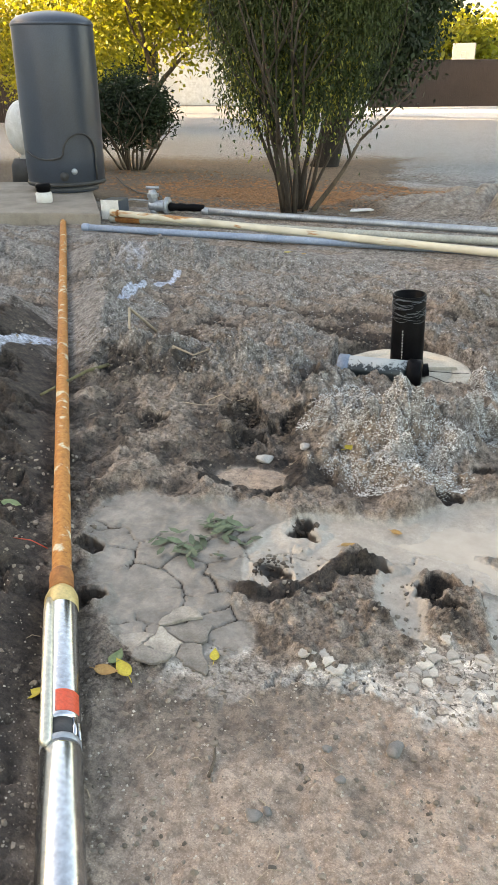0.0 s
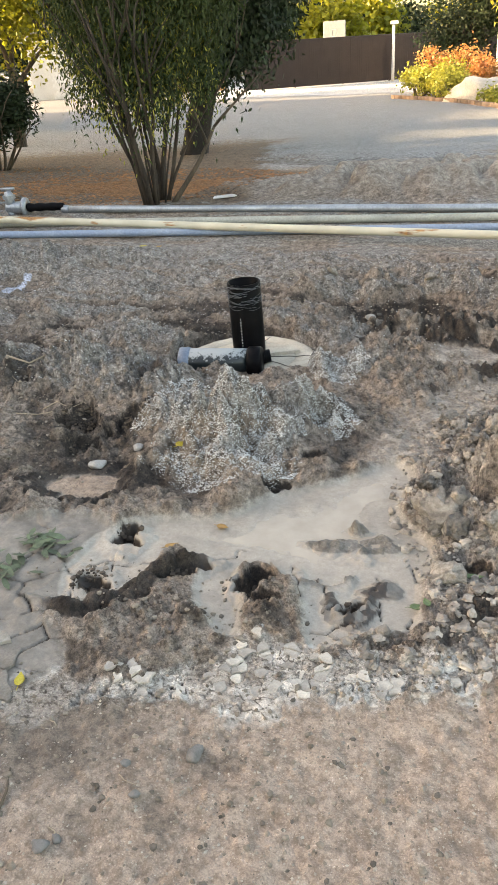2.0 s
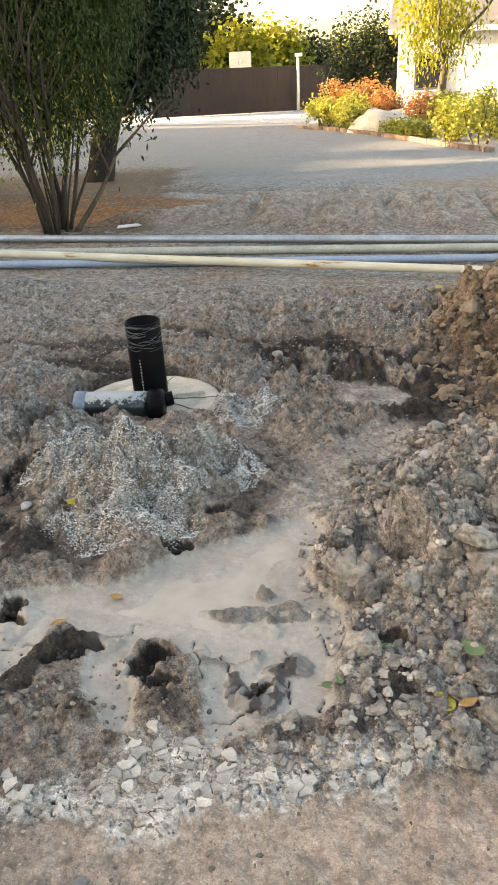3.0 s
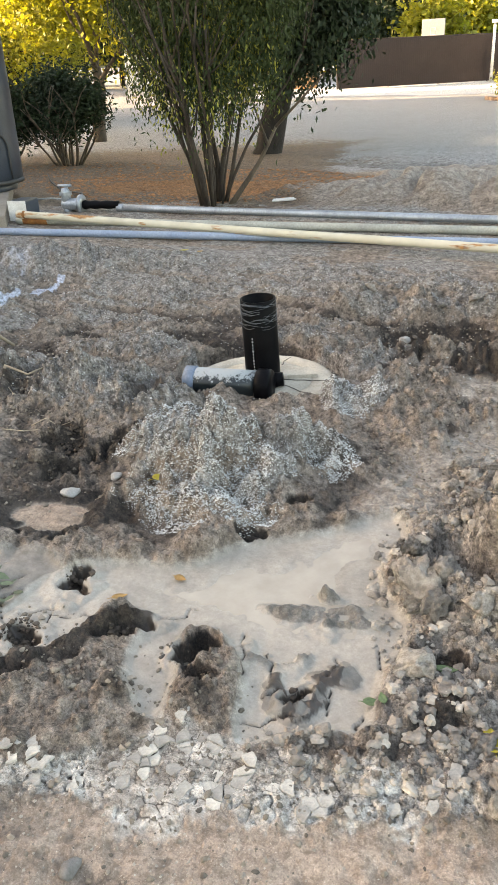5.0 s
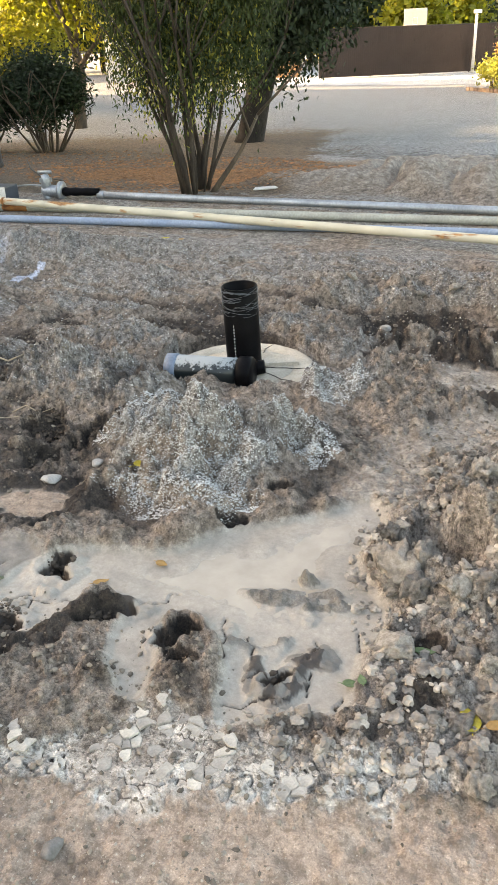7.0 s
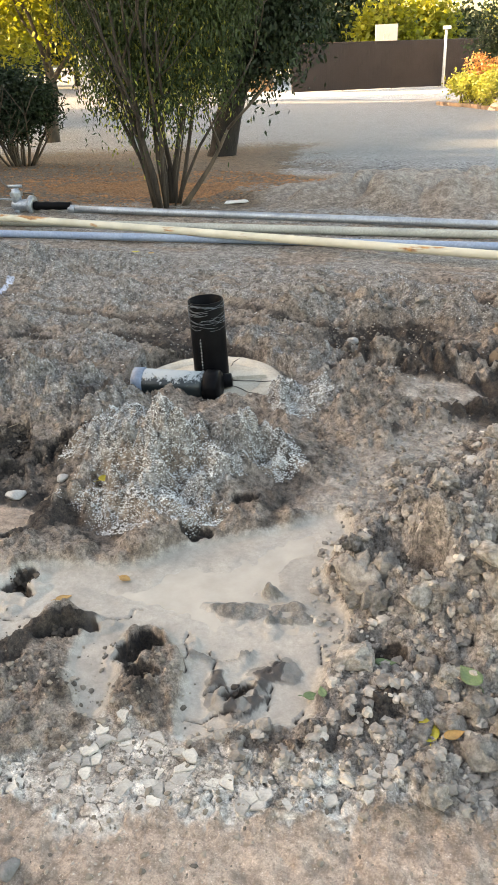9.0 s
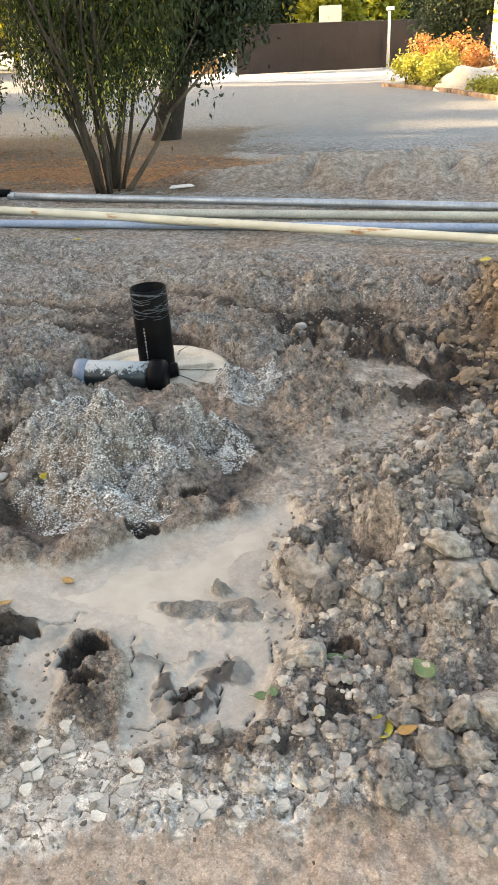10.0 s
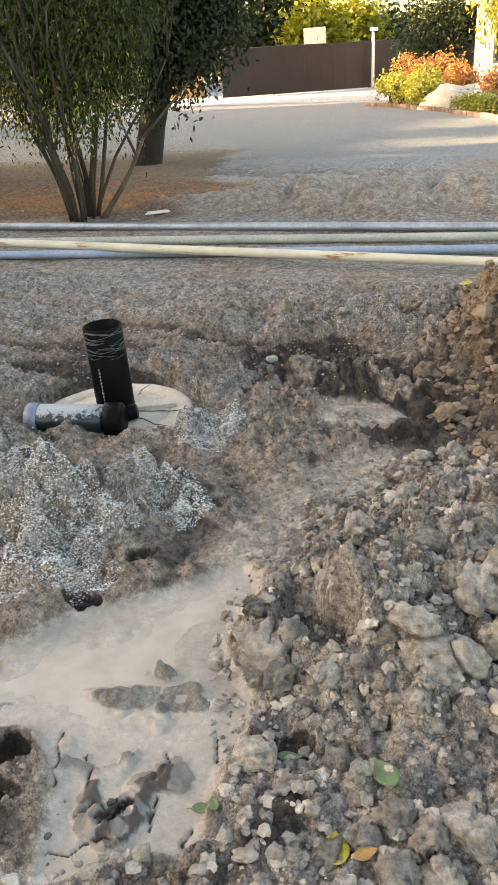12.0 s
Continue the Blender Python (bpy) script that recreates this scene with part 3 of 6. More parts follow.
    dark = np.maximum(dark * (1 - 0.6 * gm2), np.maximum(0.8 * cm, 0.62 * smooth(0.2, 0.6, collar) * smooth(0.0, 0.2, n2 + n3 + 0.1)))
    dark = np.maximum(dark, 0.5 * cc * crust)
    gravel = np.clip(1.6 * smooth(0.1, 0.6, gm) * smooth(-0.35, 0.05, n1 + n2 + 0.25) + 1.6 * smooth(0.1, 0.5, gm2) + 0.8 * gm3 + 0.75 * ridge + 0.8 * ridge2 + 0.5 * ridge3
                     + (0.05 + 0.80 * smooth(-0.08, 0.12, streak + 0.3 * n1)) * smooth(3.9, 4.6, s + n1) * (1 - hole) * (1 - clay) * near + 0.9 * bump(x, y, 0.28, 5.2, 0.4), 0, 1) * (1 - 0.8 * channel) * smooth(8.7, 8.1, y + 0.4 * n1)
    litter = smooth(0.1, 0.6, bump(x + 0.6 * n1, y + 0.4 * n1, -4.2, 9.4, 2.3, 1.1)) * (1 - heap)
    leafsoil = smooth(-1.5, -3.5, x + 0.22 * (y - 9) + n1) * smooth(7.9, 8.4, y + 0.5 * n1) * smooth(19, 12, s)
    chalk = np.maximum(smooth(0.055, 0.015, seg_dist(x, y, [(-3.03, 4.25), (-3.10, 4.70), (-3.10, 5.15)]) + 0.3 * wob), smooth(0.06, 0.015, seg_dist(x, y, [(-2.92, 2.95), (-2.98, 3.3), (-2.97, 3.5)]) + 0.6 * wob))
    chalk = np.maximum(chalk * 0.85, 0.36 * bump(x + wob, y, -3.5, 5.2, 0.5, 0.35))
    drive = smooth(29.5, 30.5, y + 0.15 * x + 0.5 * n1) * smooth(-17, -13, x)
    red = smooth(0.1, 0.9, red)
    return z, (mud, gravel, crust * (0.45 + 0.55 * smooth(-0.15, 0.15, n2 + 0.3 * n1)), np.clip(dark, 0, 1)), (litter, far, smooth(0.05, 0.35, clay), chalk), (leafsoil, drive, red, np.maximum(pile, 0.8 * spill * smooth(2.7, 2.3, y))), (path * near, damp, np.maximum(mudflat * (1 - sheet) * (1 - cm), np.maximum(smooth(0.15, 0.5, isle), 0.9 * smooth(0.1, 0.5, collar))), near)


def heights(x, y):
    """heights on the built ground at plan points"""
    x, y = np.asarray(x, float) - POLAR["c"][0], np.asarray(y, float) - POLAR["c"][1]
    rad, ang, grid = POLAR["rad"], POLAR["ang"], POLAR["z"]
    r, a = np.clip(np.hypot(x, y), rad[0], rad[-1] * 0.999), np.arctan2(y, x)
    a = np.where(a < ang[0], a + 2 * math.pi, a)
    i = np.clip(np.searchsorted(rad, r, side="right") - 1, 0, len(rad) - 2)
    j = np.searchsorted(ang, a, side="right") - 1
    k = (j + 1) % len(ang)
    step = np.where(k == 0, 2 * math.pi + ang[0], ang[k]) - ang[j]
    u, v = (r - rad[i]) / (rad[i + 1] - rad[i]), np.clip((a - ang[j]) / step, 0, 1)
    return (grid[i, j] * (1 - v) + grid[i, k] * v) * (1 - u) + (grid[i + 1, j] * (1 - v) + grid[i + 1, k] * v) * u


POLAR = {}


def ground_z(x, y):
    return float(heights(x, y))


def ground_material():
    m, nodes, links, bsdf = material("yard_soil")
    vec = mapped(nodes, links)
    att = {}
    for key in ("za", "zb", "zc", "zd"):
        a = nodes.new("ShaderNodeAttribute")
        a.attribute_name = key
        sp = nodes.new("ShaderNodeSeparateColor")
        links.new(a.outputs["Color"], sp.inputs["Color"])
        att[key] = (sp.outputs[0], sp.outputs[1], sp.outputs[2], a.outputs["Alpha"])
    tiny = tex_noise(nodes, links, vec, 240, 3, 0.6)
    big, mid, fine = tex_noise(nodes, links, vec, 1.7, 5), tex_noise(nodes, links, vec, 11, 6, 0.65), tex_noise(nodes, links, vec, 75, 5, 0.7)
    vor = nodes.new("ShaderNodeTexVoronoi")
    vor.inputs["Scale"].default_value = 95
    links.new(vec, vor.inputs["Vector"])
    grains = vor.outputs["Distance"]
    soil = mix(nodes, links, 0.5, ramp(nodes, links, big, [(0.35, (0.30, 0.222, 0.167)), (0.65, (0.43, 0.335, 0.262))]), ramp(nodes, links, mid, [(0.3, (0.20, 0.148, 0.112)), (0.7, (0.45, 0.36, 0.288))]))
    specks = ramp(nodes, links, fine, [(0.66, (0, 0, 0)), (0.72, (1, 1, 1))])
    soil = mix(nodes, links, mixfac(nodes, links, specks, 0.45), soil, (0.48, 0.44, 0.38))
    soil = mix(nodes, links, mixfac(nodes, links, ramp(nodes, links, tiny, [(0.66, (0, 0, 0)), (0.70, (1, 1, 1))]), 0.6), soil, (0.55, 0.51, 0.45))
    soil = mix(nodes, links, mixfac(nodes, links, ramp(nodes, links, fine, [(0.30, (1, 1, 1)), (0.40, (0, 0, 0))]), 0.6), soil, (0.12, 0.09, 0.065))
    soil = mix(nodes, links, mixfac(nodes, links, att["zd"][1], 0.85), soil, ramp(nodes, links, mid, [(0.3, (0.105, 0.082, 0.064)), (0.7, (0.325, 0.272, 0.222))]))
    mudc = mix(nodes, links, 0.5, ramp(nodes, links, mid, [(0.3, (0.235, 0.207, 0.173)), (0.7, (0.43, 0.382, 0.32))]), ramp(nodes, links, big, [(0.4, (0.29, 0.253, 0.208)), (0.6, (0.41, 0.363, 0.302))]))
    grav = mix(nodes, links, 0.55, ramp(nodes, links, grains, [(0.1, (0.54, 0.525, 0.49)), (0.55, (0.13, 0.105, 0.09))]), ramp(nodes, links, mid, [(0.3, (0.14, 0.122, 0.105)), (0.7, (0.44, 0.41, 0.365))]))
    crustc = ramp(nodes, links, mid, [(0.3, (0.36, 0.320, 0.272)), (0.65, (0.61, 0.572, 0.512))])
    # dark soil, and the shade painted into holes and hollows
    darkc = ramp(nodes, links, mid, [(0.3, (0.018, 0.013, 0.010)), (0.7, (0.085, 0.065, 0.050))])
    litter = ramp(nodes, links, fine, [(0.3, (0.10, 0.055, 0.028)), (0.55, (0.32, 0.15, 0.055)), (0.75, (0.42, 0.24, 0.11))])
    yard = mix(nodes, links, 0.5, ramp(nodes, links, big, [(0.3, (0.23, 0.225, 0.22)), (0.7, (0.33, 0.325, 0.315))]), ramp(nodes, links, fine, [(0.3, (0.19, 0.187, 0.182)), (0.7, (0.39, 0.385, 0.375))]))
    clay = ramp(nodes, links, mid, [(0.3, (0.20, 0.145, 0.095)), (0.7, (0.37, 0.25, 0.15))])
    pilec = ramp(nodes, links, mid, [(0.3, (0.115, 0.095, 0.080)), (0.68, (0.42, 0.368, 0.315))])
    greymud = ramp(nodes, links, mid, [(0.3, (0.125, 0.110, 0.092)), (0.7, (0.27, 0.240, 0.202))])
    leafs = ramp(nodes, links, mid, [(0.3, (0.11, 0.075, 0.050)), (0.7, (0.21, 0.148, 0.098))])
    redc = ramp(nodes, links, mid, [(0.3, (0.25, 0.178, 0.13)), (0.7, (0.38, 0.285, 0.21))])
    col = soil
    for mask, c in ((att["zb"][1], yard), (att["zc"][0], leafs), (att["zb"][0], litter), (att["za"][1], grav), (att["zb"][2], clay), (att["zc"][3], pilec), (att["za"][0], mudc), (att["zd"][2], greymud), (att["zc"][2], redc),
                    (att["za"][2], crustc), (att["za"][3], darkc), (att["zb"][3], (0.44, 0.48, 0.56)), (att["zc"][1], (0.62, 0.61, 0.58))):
        # break the rim of every zone with grain
        e = nodes.new("ShaderNodeMath")
        e.operation = "MULTIPLY_ADD"
        links.new(mid, e.inputs[0])
        e.inputs[1].default_value = 0.9
        e.inputs[2].default_value = -0.45
        s = nodes.new("ShaderNodeMath")
        links.new(e.outputs[0], s.inputs[0])
        links.new(mask, s.inputs[1])
        r = nodes.new("ShaderNodeMapRange")
        r.interpolation_type = "SMOOTHSTEP"
        r.inputs["From Min"].default_value, r.inputs["From Max"].default_value = 0.22, 0.62
        links.new(s.outputs[0], r.inputs["Value"])
        g = nodes.new("ShaderNodeMath")
        g.operation = "MULTIPLY"
        g.use_clamp = True
        up = nodes.new("ShaderNodeMath")
        up.operation = "MULTIPLY"
        up.use_clamp = True
        up.inputs[1].default_value = 6.0
        links.new(mask, up.inputs[0])
        links.new(r.outputs["Result"], g.inputs[0])
        links.new(up.outputs[0], g.inputs[1])
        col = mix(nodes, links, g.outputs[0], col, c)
    grainy = mix(nodes, links, 1.0, ramp(nodes, links, tiny, [(0.3, (0.55, 0.55, 0.55)), (0.7, (1.35, 1.35, 1.35))]), ramp(nodes, links, tex_noise(nodes, links, vec, 26, 6, 0.72), [(0.35, (0.36, 0.34, 0.32)), (0.51, (1.05, 1.05, 1.05)), (0.67, (1.52, 1.51, 1.50))]), "MULTIPLY")
    grainy = mix(nodes, links, 1.0, grainy, ramp(nodes, links, tex_noise(nodes, links, vec, 62, 4, 0.7), [(0.37, (0.40, 0.38, 0.36)), (0.50, (1.0, 1.0, 1.0)), (0.62, (1.0, 1.0, 1.0)), (0.70, (1.6, 1.58, 1.55))]), "MULTIPLY")
    keep = nodes.new("ShaderNodeMapRange")
    keep.inputs["To Min"].default_value, keep.inputs["To Max"].default_value = 0.95, 0.22
    calm = nodes.new("ShaderNodeMath")
    calm.operation = "MAXIMUM"
    links.new(att["za"][0], calm.inputs[0])
    links.new(mixfac(nodes, links, att["zd"][0], 0.5), calm.inputs[1])
    links.new(calm.outputs[0], keep.inputs["Value"])
    col = mix(nodes, links, keep.outputs["Result"], col, grainy, "MULTIPLY")
    links.new(col, bsdf.inputs["Base Color"])
    rr = nodes.new("ShaderNodeMapRange")
    rr.inputs["To Min"].default_value, rr.inputs["To Max"].default_value = 0.93, 0.5
    links.new(att["za"][0], rr.inputs["Value"])
    links.new(rr.outputs["Result"], bsdf.inputs["Roughness"])
    h = mix(nodes, links, 0.35, mix(nodes, links, 0.4, fine, grains), tiny)
    flat = nodes.new("ShaderNodeMapRange")
    flat.inputs["To Min"].default_value, flat.inputs["To Max"].default_value = 0.9, 0.12
    links.new(calm.outputs[0], flat.inputs["Value"])
    b = nodes.new("ShaderNodeBump")
    b.inputs["Distance"].default_value = 0.018
    links.new(flat.outputs["Result"], b.inputs["Strength"])
    links.new(h, b.inputs["Height"])
    links.new(b.outputs["Normal"], bsdf.inputs["Normal"])
    return m


def mixfac(nodes, links, col, k):
    n = nodes.new("ShaderNodeMath")
    n.operation = "MULTIPLY"
    n.inputs[1].default_value = k
    links.new(col, n.inputs[0])
    return n.outputs[0]


def build_ground():
    cx, cy = 0.15, -0.45
    rad = [0.0, 0.35, 0.6, 0.8]
    while rad[-1] < 420:
        r = rad[-1]
        rad.append(r + r * (0.0025 if 1.3 < r < 6.5 else 0.008 if r < 14 else 0.03 if r < 60 else 0.1))
    ang, a = [], -60.0
    while a < 300.0:
        ang.append(radians(a))
        a += 0.13 if 74 < a < 136 else 4.0
    rad, ang = np.array(rad[1:]), np.array(ang)
    nr, na = len(rad), len(ang)
    rr, aa = np.meshgrid(rad, ang, indexing="ij")
    x = np.append((cx + rr * np.cos(aa)).ravel(), cx)
    y = np.append((cy + rr * np.sin(aa)).ravel(), cy)
    z, za, zb, zc, zd = zones(x, y)
    POLAR.update(c=(cx, cy), rad=rad, ang=ang, z=z[:-1].reshape(nr, na))
    i, j = np.meshgrid(np.arange(nr - 1), np.arange(na), indexing="ij")
    j2 = (j + 1) % na
    quads = np.stack([i * na + j, (i + 1) * na + j, (i + 1) * na + j2, i * na + j2], -1).reshape(-1, 4)
    jj = np.arange(na)
    tris = np.stack([np.full(na, nr * na), jj, (jj + 1) % na], -1)
    me = bpy.data.meshes.new("ground")
    me.vertices.add(len(x))
    me.vertices.foreach_set("co", np.stack([x, y, z], -1).ravel())
    me.loops.add(quads.size + tris.size)
    me.loops.foreach_set("vertex_index", np.concatenate([quads.ravel(), tris.ravel()]))
    me.polygons.add(len(quads) + len(tris))
    me.polygons.foreach_set("loop_start", np.concatenate([np.arange(len(quads)) * 4, quads.size + np.arange(na) * 3]))
    me.polygons.foreach_set("use_smooth", np.ones(len(quads) + len(tris), bool))
    me.update(calc_edges=True)
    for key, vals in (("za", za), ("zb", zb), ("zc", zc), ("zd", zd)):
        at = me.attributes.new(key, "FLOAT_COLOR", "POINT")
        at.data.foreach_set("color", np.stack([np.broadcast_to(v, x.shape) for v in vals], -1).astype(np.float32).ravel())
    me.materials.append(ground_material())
    return tagged(new("ground", me), "churned muddy yard soil with gravel and dry cracks", "ground", kind="structure")


ground = build_ground()


def muddy_water():
    m, nodes, links, bsdf = material("muddy_water")
    vec = mapped(nodes, links)
    n = tex_noise(nodes, links, vec, 6.0, 6, 0.65)
    links.new(ramp(nodes, links, n, [(0.3, (0.34, 0.30, 0.245)), (0.7, (0.45, 0.40, 0.33))]), bsdf.inputs["Base Color"])
    bsdf.inputs["Roughness"].default_value = 0.14
    bsdf.inputs["IOR"].default_value = 1.33
    bumped(nodes, links, bsdf, tex_noise(nodes, links, vec, 14, 2), 0.05, 0.004)
    return m


bm = bmesh.new()
bm.faces.new([bm.verts.new((px, py, 0.0)) for px, py in PUDDLE])
puddle = part("puddle_water", bm, muddy_water(), None, smooth=False)
puddle.location.z = 0.0125
tagged(puddle, "shallow beige puddle of muddy water", "puddle", kind="structure")

# ---------------------------------------------------------------- pipes, tank, pump
def pipe_run(name, a, b, r, mat, label, sag=0.0, rust=()):
    """a long steel or plastic pipe, lying; rust: stretches along it, 0..1"""
    a, b = Vector(a), Vector(b)
    n = 24
    d = (b - a)
    pts = [a + d * (i / n) + Vector((0, 0, -sag * 4 * (i / n) * (1 - i / n))) for i in range(n + 1)]
    ob = thing(name, a, label, "pipe", "pipes laid across the yard")
    inv = Matrix.Translation(-a)
    bm = tube(pts, r, 16)
    bmesh.ops.transform(bm, matrix=inv, verts=bm.verts)
    part("barrel", bm, mat, ob)
    for t0, t1 in rust:
        q = [a + d * t - a + Vector((0, 0, -sag * 4 * t * (1 - t))) for t in (t0, (t0 + t1) / 2, t1)]
        part("rust_patch", tube(q, [r + 0.0006, r + 0.0012, r + 0.0006], 16), MAT_RUST, ob, "flaking orange rust patch")
    for e, s in ((Vector(), 1), (b - a, -1)):
        u = d.normalized() * s
        part("coupling", tube([e - u * 0.02, e - u * 0.012, e + u * 0.05, e + u * 0.058], [r + 0.002, r + 0.006, r + 0.006, r + 0.002], 16), mat, ob)
    return ob


pipe_run("steel_pipe", (-4.27, 7.72, 0.135), (6.4, 7.96, 0.12), 0.036, MAT_GALV, "galvanised grey steel pipe lying on bare soil", rust=())
pipe_run("steel_pipe", (-4.92, 6.90, 0.135), (6.2, 8.05, 0.11), 0.036, MAT_GREYPIPE, "weathered grey-cream pipe lying on the soil", rust=((0.0, 0.03),))
pipe_run("steel_pipe", (-4.86, 6.845, 0.205), (6.1, 6.16, 0.10), 0.034, MAT_CREAM, "cream painted pipe with orange rust patches", sag=-0.0, rust=((0.0, 0.008),))
pipe_run("plastic_pipe", (-4.89, 6.39, 0.130), (6.0, 7.70, 0.11), 0.033, MAT_BLUEPIPE, "blue-grey plastic pipe lying on the soil")


def tank():
    ob = thing("pressure_tank", (-6.375, 8.077, 0.217), "tall dark grey pressure tank on a concrete pad", "tank")
    R = 0.46
    prof = [(R - 0.03, 0.10), (R, 0.13), (R + 0.004, 0.4), (R + 0.006, 1.0), (R, 1.79)]
    prof += [(R * math.cos(a), 1.79 + 0.14 * math.sin(a)) for a in [radians(v) for v in (8, 18, 30, 45, 60, 75, 86)]]
    part("shell", lathe(prof, 64), MAT_TANK, ob, "dark grey painted shell")
    part("seam", lathe([(R + 0.001, 1.77), (R + 0.008, 1.775), (R + 0.008, 1.795), (R + 0.001, 1.80)], 64, cap=False), MAT_TANK, ob)
    part("rim", lathe([(R - 0.05, 0.075), (R + 0.006, 0.08), (R + 0.012, 0.10), (R + 0.004, 0.125), (R - 0.03, 0.13)], 64), MAT_TANKRIM, ob, "black rubber rim")
    part("skirt", lathe([(R - 0.09, 0.0), (R - 0.085, 0.012), (R - 0.08, 0.08)], 64), MAT_TANK, ob)
    to = Vector((0.62, -0.78, 0))
    side = Vector((0.78, 0.62, 0))
    c = to * (R + 0.005) + side * -0.03 + Vector((0, 0, 0.20))
    part("port", tube([c - to * 0.05, c + to * 0.055], [0.05, 0.05], 24), MAT_TANKRIM, ob, "black capped port")
    c2 = c + side * 0.12 + Vector((0, 0, 0.05))
    part("port_boss", tube([c2 - to * 0.05, c2 + to * 0.02, c2 + to * 0.03], [0.035, 0.035, 0.025], 24), MAT_GALV, ob)
    pts = []
    for i in range(25):
        a = math.pi * i / 24
        lat, up = 0.20 - 0.2 * math.cos(a) - 0.02, 0.44 + 0.22 * math.sin(a)
        ang = lat / R
        n = to * math.cos(ang) + side * math.sin(ang)
        pts.append(n * (R + 0.018) + Vector((0, 0, up)))
    pts = [(to * math.cos(-k) + side * math.sin(-k)) * (R + 0.02) + Vector((0, 0, 0.42 + 0.05 * (k / 1.1) - 0.06 * math.sin(k * 2.8))) for k in (1.1, 0.9, 0.7, 0.5, 0.3, 0.12)] + pts
    pts += [pts[-1] + Vector((0, 0, -0.15)), pts[-1] + Vector((0, 0, -0.30))]
    part("cable", tube(pts, 0.011, 10), MAT_TANKRIM, ob, "black looped cable")
    return ob


tank()


def pad():
    c, back = Vector((-4.92, 6.71, 0)), Vector((-0.62, 0.78, 0)) * 2.6
    f = c + Vector((-0.937, -0.35, 0)) * 6
    outline = [c, c + back, f + back, f]
    bm = bmesh.new()
    lo = [bm.verts.new(Vector((p.x, p.y, -0.10)) - c) for p in outline]
    hi = [bm.verts.new(Vector((p.x, p.y, 0.217)) - c) for p in outline]
    skin(bm, [lo, hi])
    bmesh.ops.bevel(bm, geom=bm.edges[:], offset=0.018, segments=2, affect="EDGES", profile=0.6)
    ob = part("concrete_pad", bm, MAT_CONCRETE, None, smooth=False)
    ob.location = c
    return tagged(ob, "worn low concrete slab under the tank", "slab", kind="structure")


pad()

# capped pipe stub beside the tank
stub = thing("capped_pipe_stub", (-5.93, 7.08, 0.217), "white capped plastic pipe stub with black tape", "pipe stub")
part("cap", lathe([(0.085, 0.0), (0.09, 0.01), (0.09, 0.10), (0.08, 0.11), (0.062, 0.112)], 28), MAT_WHITE, stub, "white plastic cap")
part("tape", lathe([(0.065, 0.11), (0.08, 0.125), (0.076, 0.15), (0.084, 0.165), (0.078, 0.19), (0.07, 0.20)], 28), MAT_ABS, stub, "black tape windings")

# small white box on a stake
stake = thing("marker_stake", (-6.75, 7.25, 0.217), "thin stake with a small white box", "stake")
part("stick", tube([(0, 0, 0), (0, 0, 0.3)], 0.012, 8), MAT_GALV, stake)
part("box", box((0.09, 0.05, 0.16), (0, 0, 0.32), 0.01), MAT_WHITE, stake, "white plastic box", smooth=False)

# white bladder tank behind
ball = thing("white_tank", (-7.66, 8.92, 0.06), "rounded white tank behind the pressure tank", "tank")
part("body", lathe([(0.2, 0.3)] + [(0.26 * math.cos(a), 0.78 + 0.36 * math.sin(a)) for a in [radians(v) for v in range(-70, 90, 10)]], 32), MAT_WHITE, ball)
part("foot", lathe([(0.26, -0.04), (0.24, 0.32), (0.2, 0.40)], 24), MAT_TANKRIM, ball)

# white box at the pipe ends
wbox = thing("control_box", (-5.02, 7.12, 0.10), "white sided control box with a dark flank", "box", rz=10)
part("body", box((0.20, 0.26, 0.20), (0, 0, 0.10), 0.012), MAT_TANK, wbox, "dark grey case", smooth=False)
part("front", box((0.20, 0.008, 0.20), (0, -0.136, 0.105), 0.003), MAT_WHITE, wbox, "white front plate", smooth=False)


def valve():
    ob = thing("gate_valve", (-4.86, 7.62, 0.10), "galvanised gate valve and tee wrapped in tape", "valve")
    ax = Vector((0.985, 0.17, 0))
    part("body", tube([Vector((0, 0, 0.07)) + ax * t for t in (-0.05, -0.03, 0.0, 0.10, 0.13, 0.15)], [0.045, 0.062, 0.062, 0.062, 0.066, 0.045], 20), MAT_GALV, ob)
    part("flange", tube([Vector((0, 0, 0.07)) + ax * t for t in (0.15, 0.152, 0.185, 0.19)], [0.05, 0.10, 0.10, 0.05], 24), MAT_GALV, ob)
    part("riser", tube([(0, 0, 0.05), (0, 0, 0.20), (-0.01, 0, 0.24)], [0.055, 0.05, 0.035], 18), MAT_GALV, ob)
    part("nut", tube([(0, 0, 0.16), (0, 0, 0.20)], [0.068, 0.068], 6), MAT_GALV, ob, smooth=False)
    part("handle", tube([(-0.07, -0.02, 0.262), (0.07, 0.02, 0.262)], 0.016, 10), MAT_GALV, ob)
    part("taped_joint", tube([Vector((0, 0, 0.065)) + ax * t for t in (0.19, 0.22, 0.27, 0.33, 0.40, 0.47, 0.55, 0.60)], [0.042, 0.050, 0.038, 0.046, 0.037, 0.044, 0.038, 0.036], 18), MAT_ABS, ob, "black tape wrapped joint")
    part("drop_leg", tube([(0, 0, 0.06), (0, 0, -0.05)], 0.045, 14), MAT_GALV, ob)
    return ob


valve()


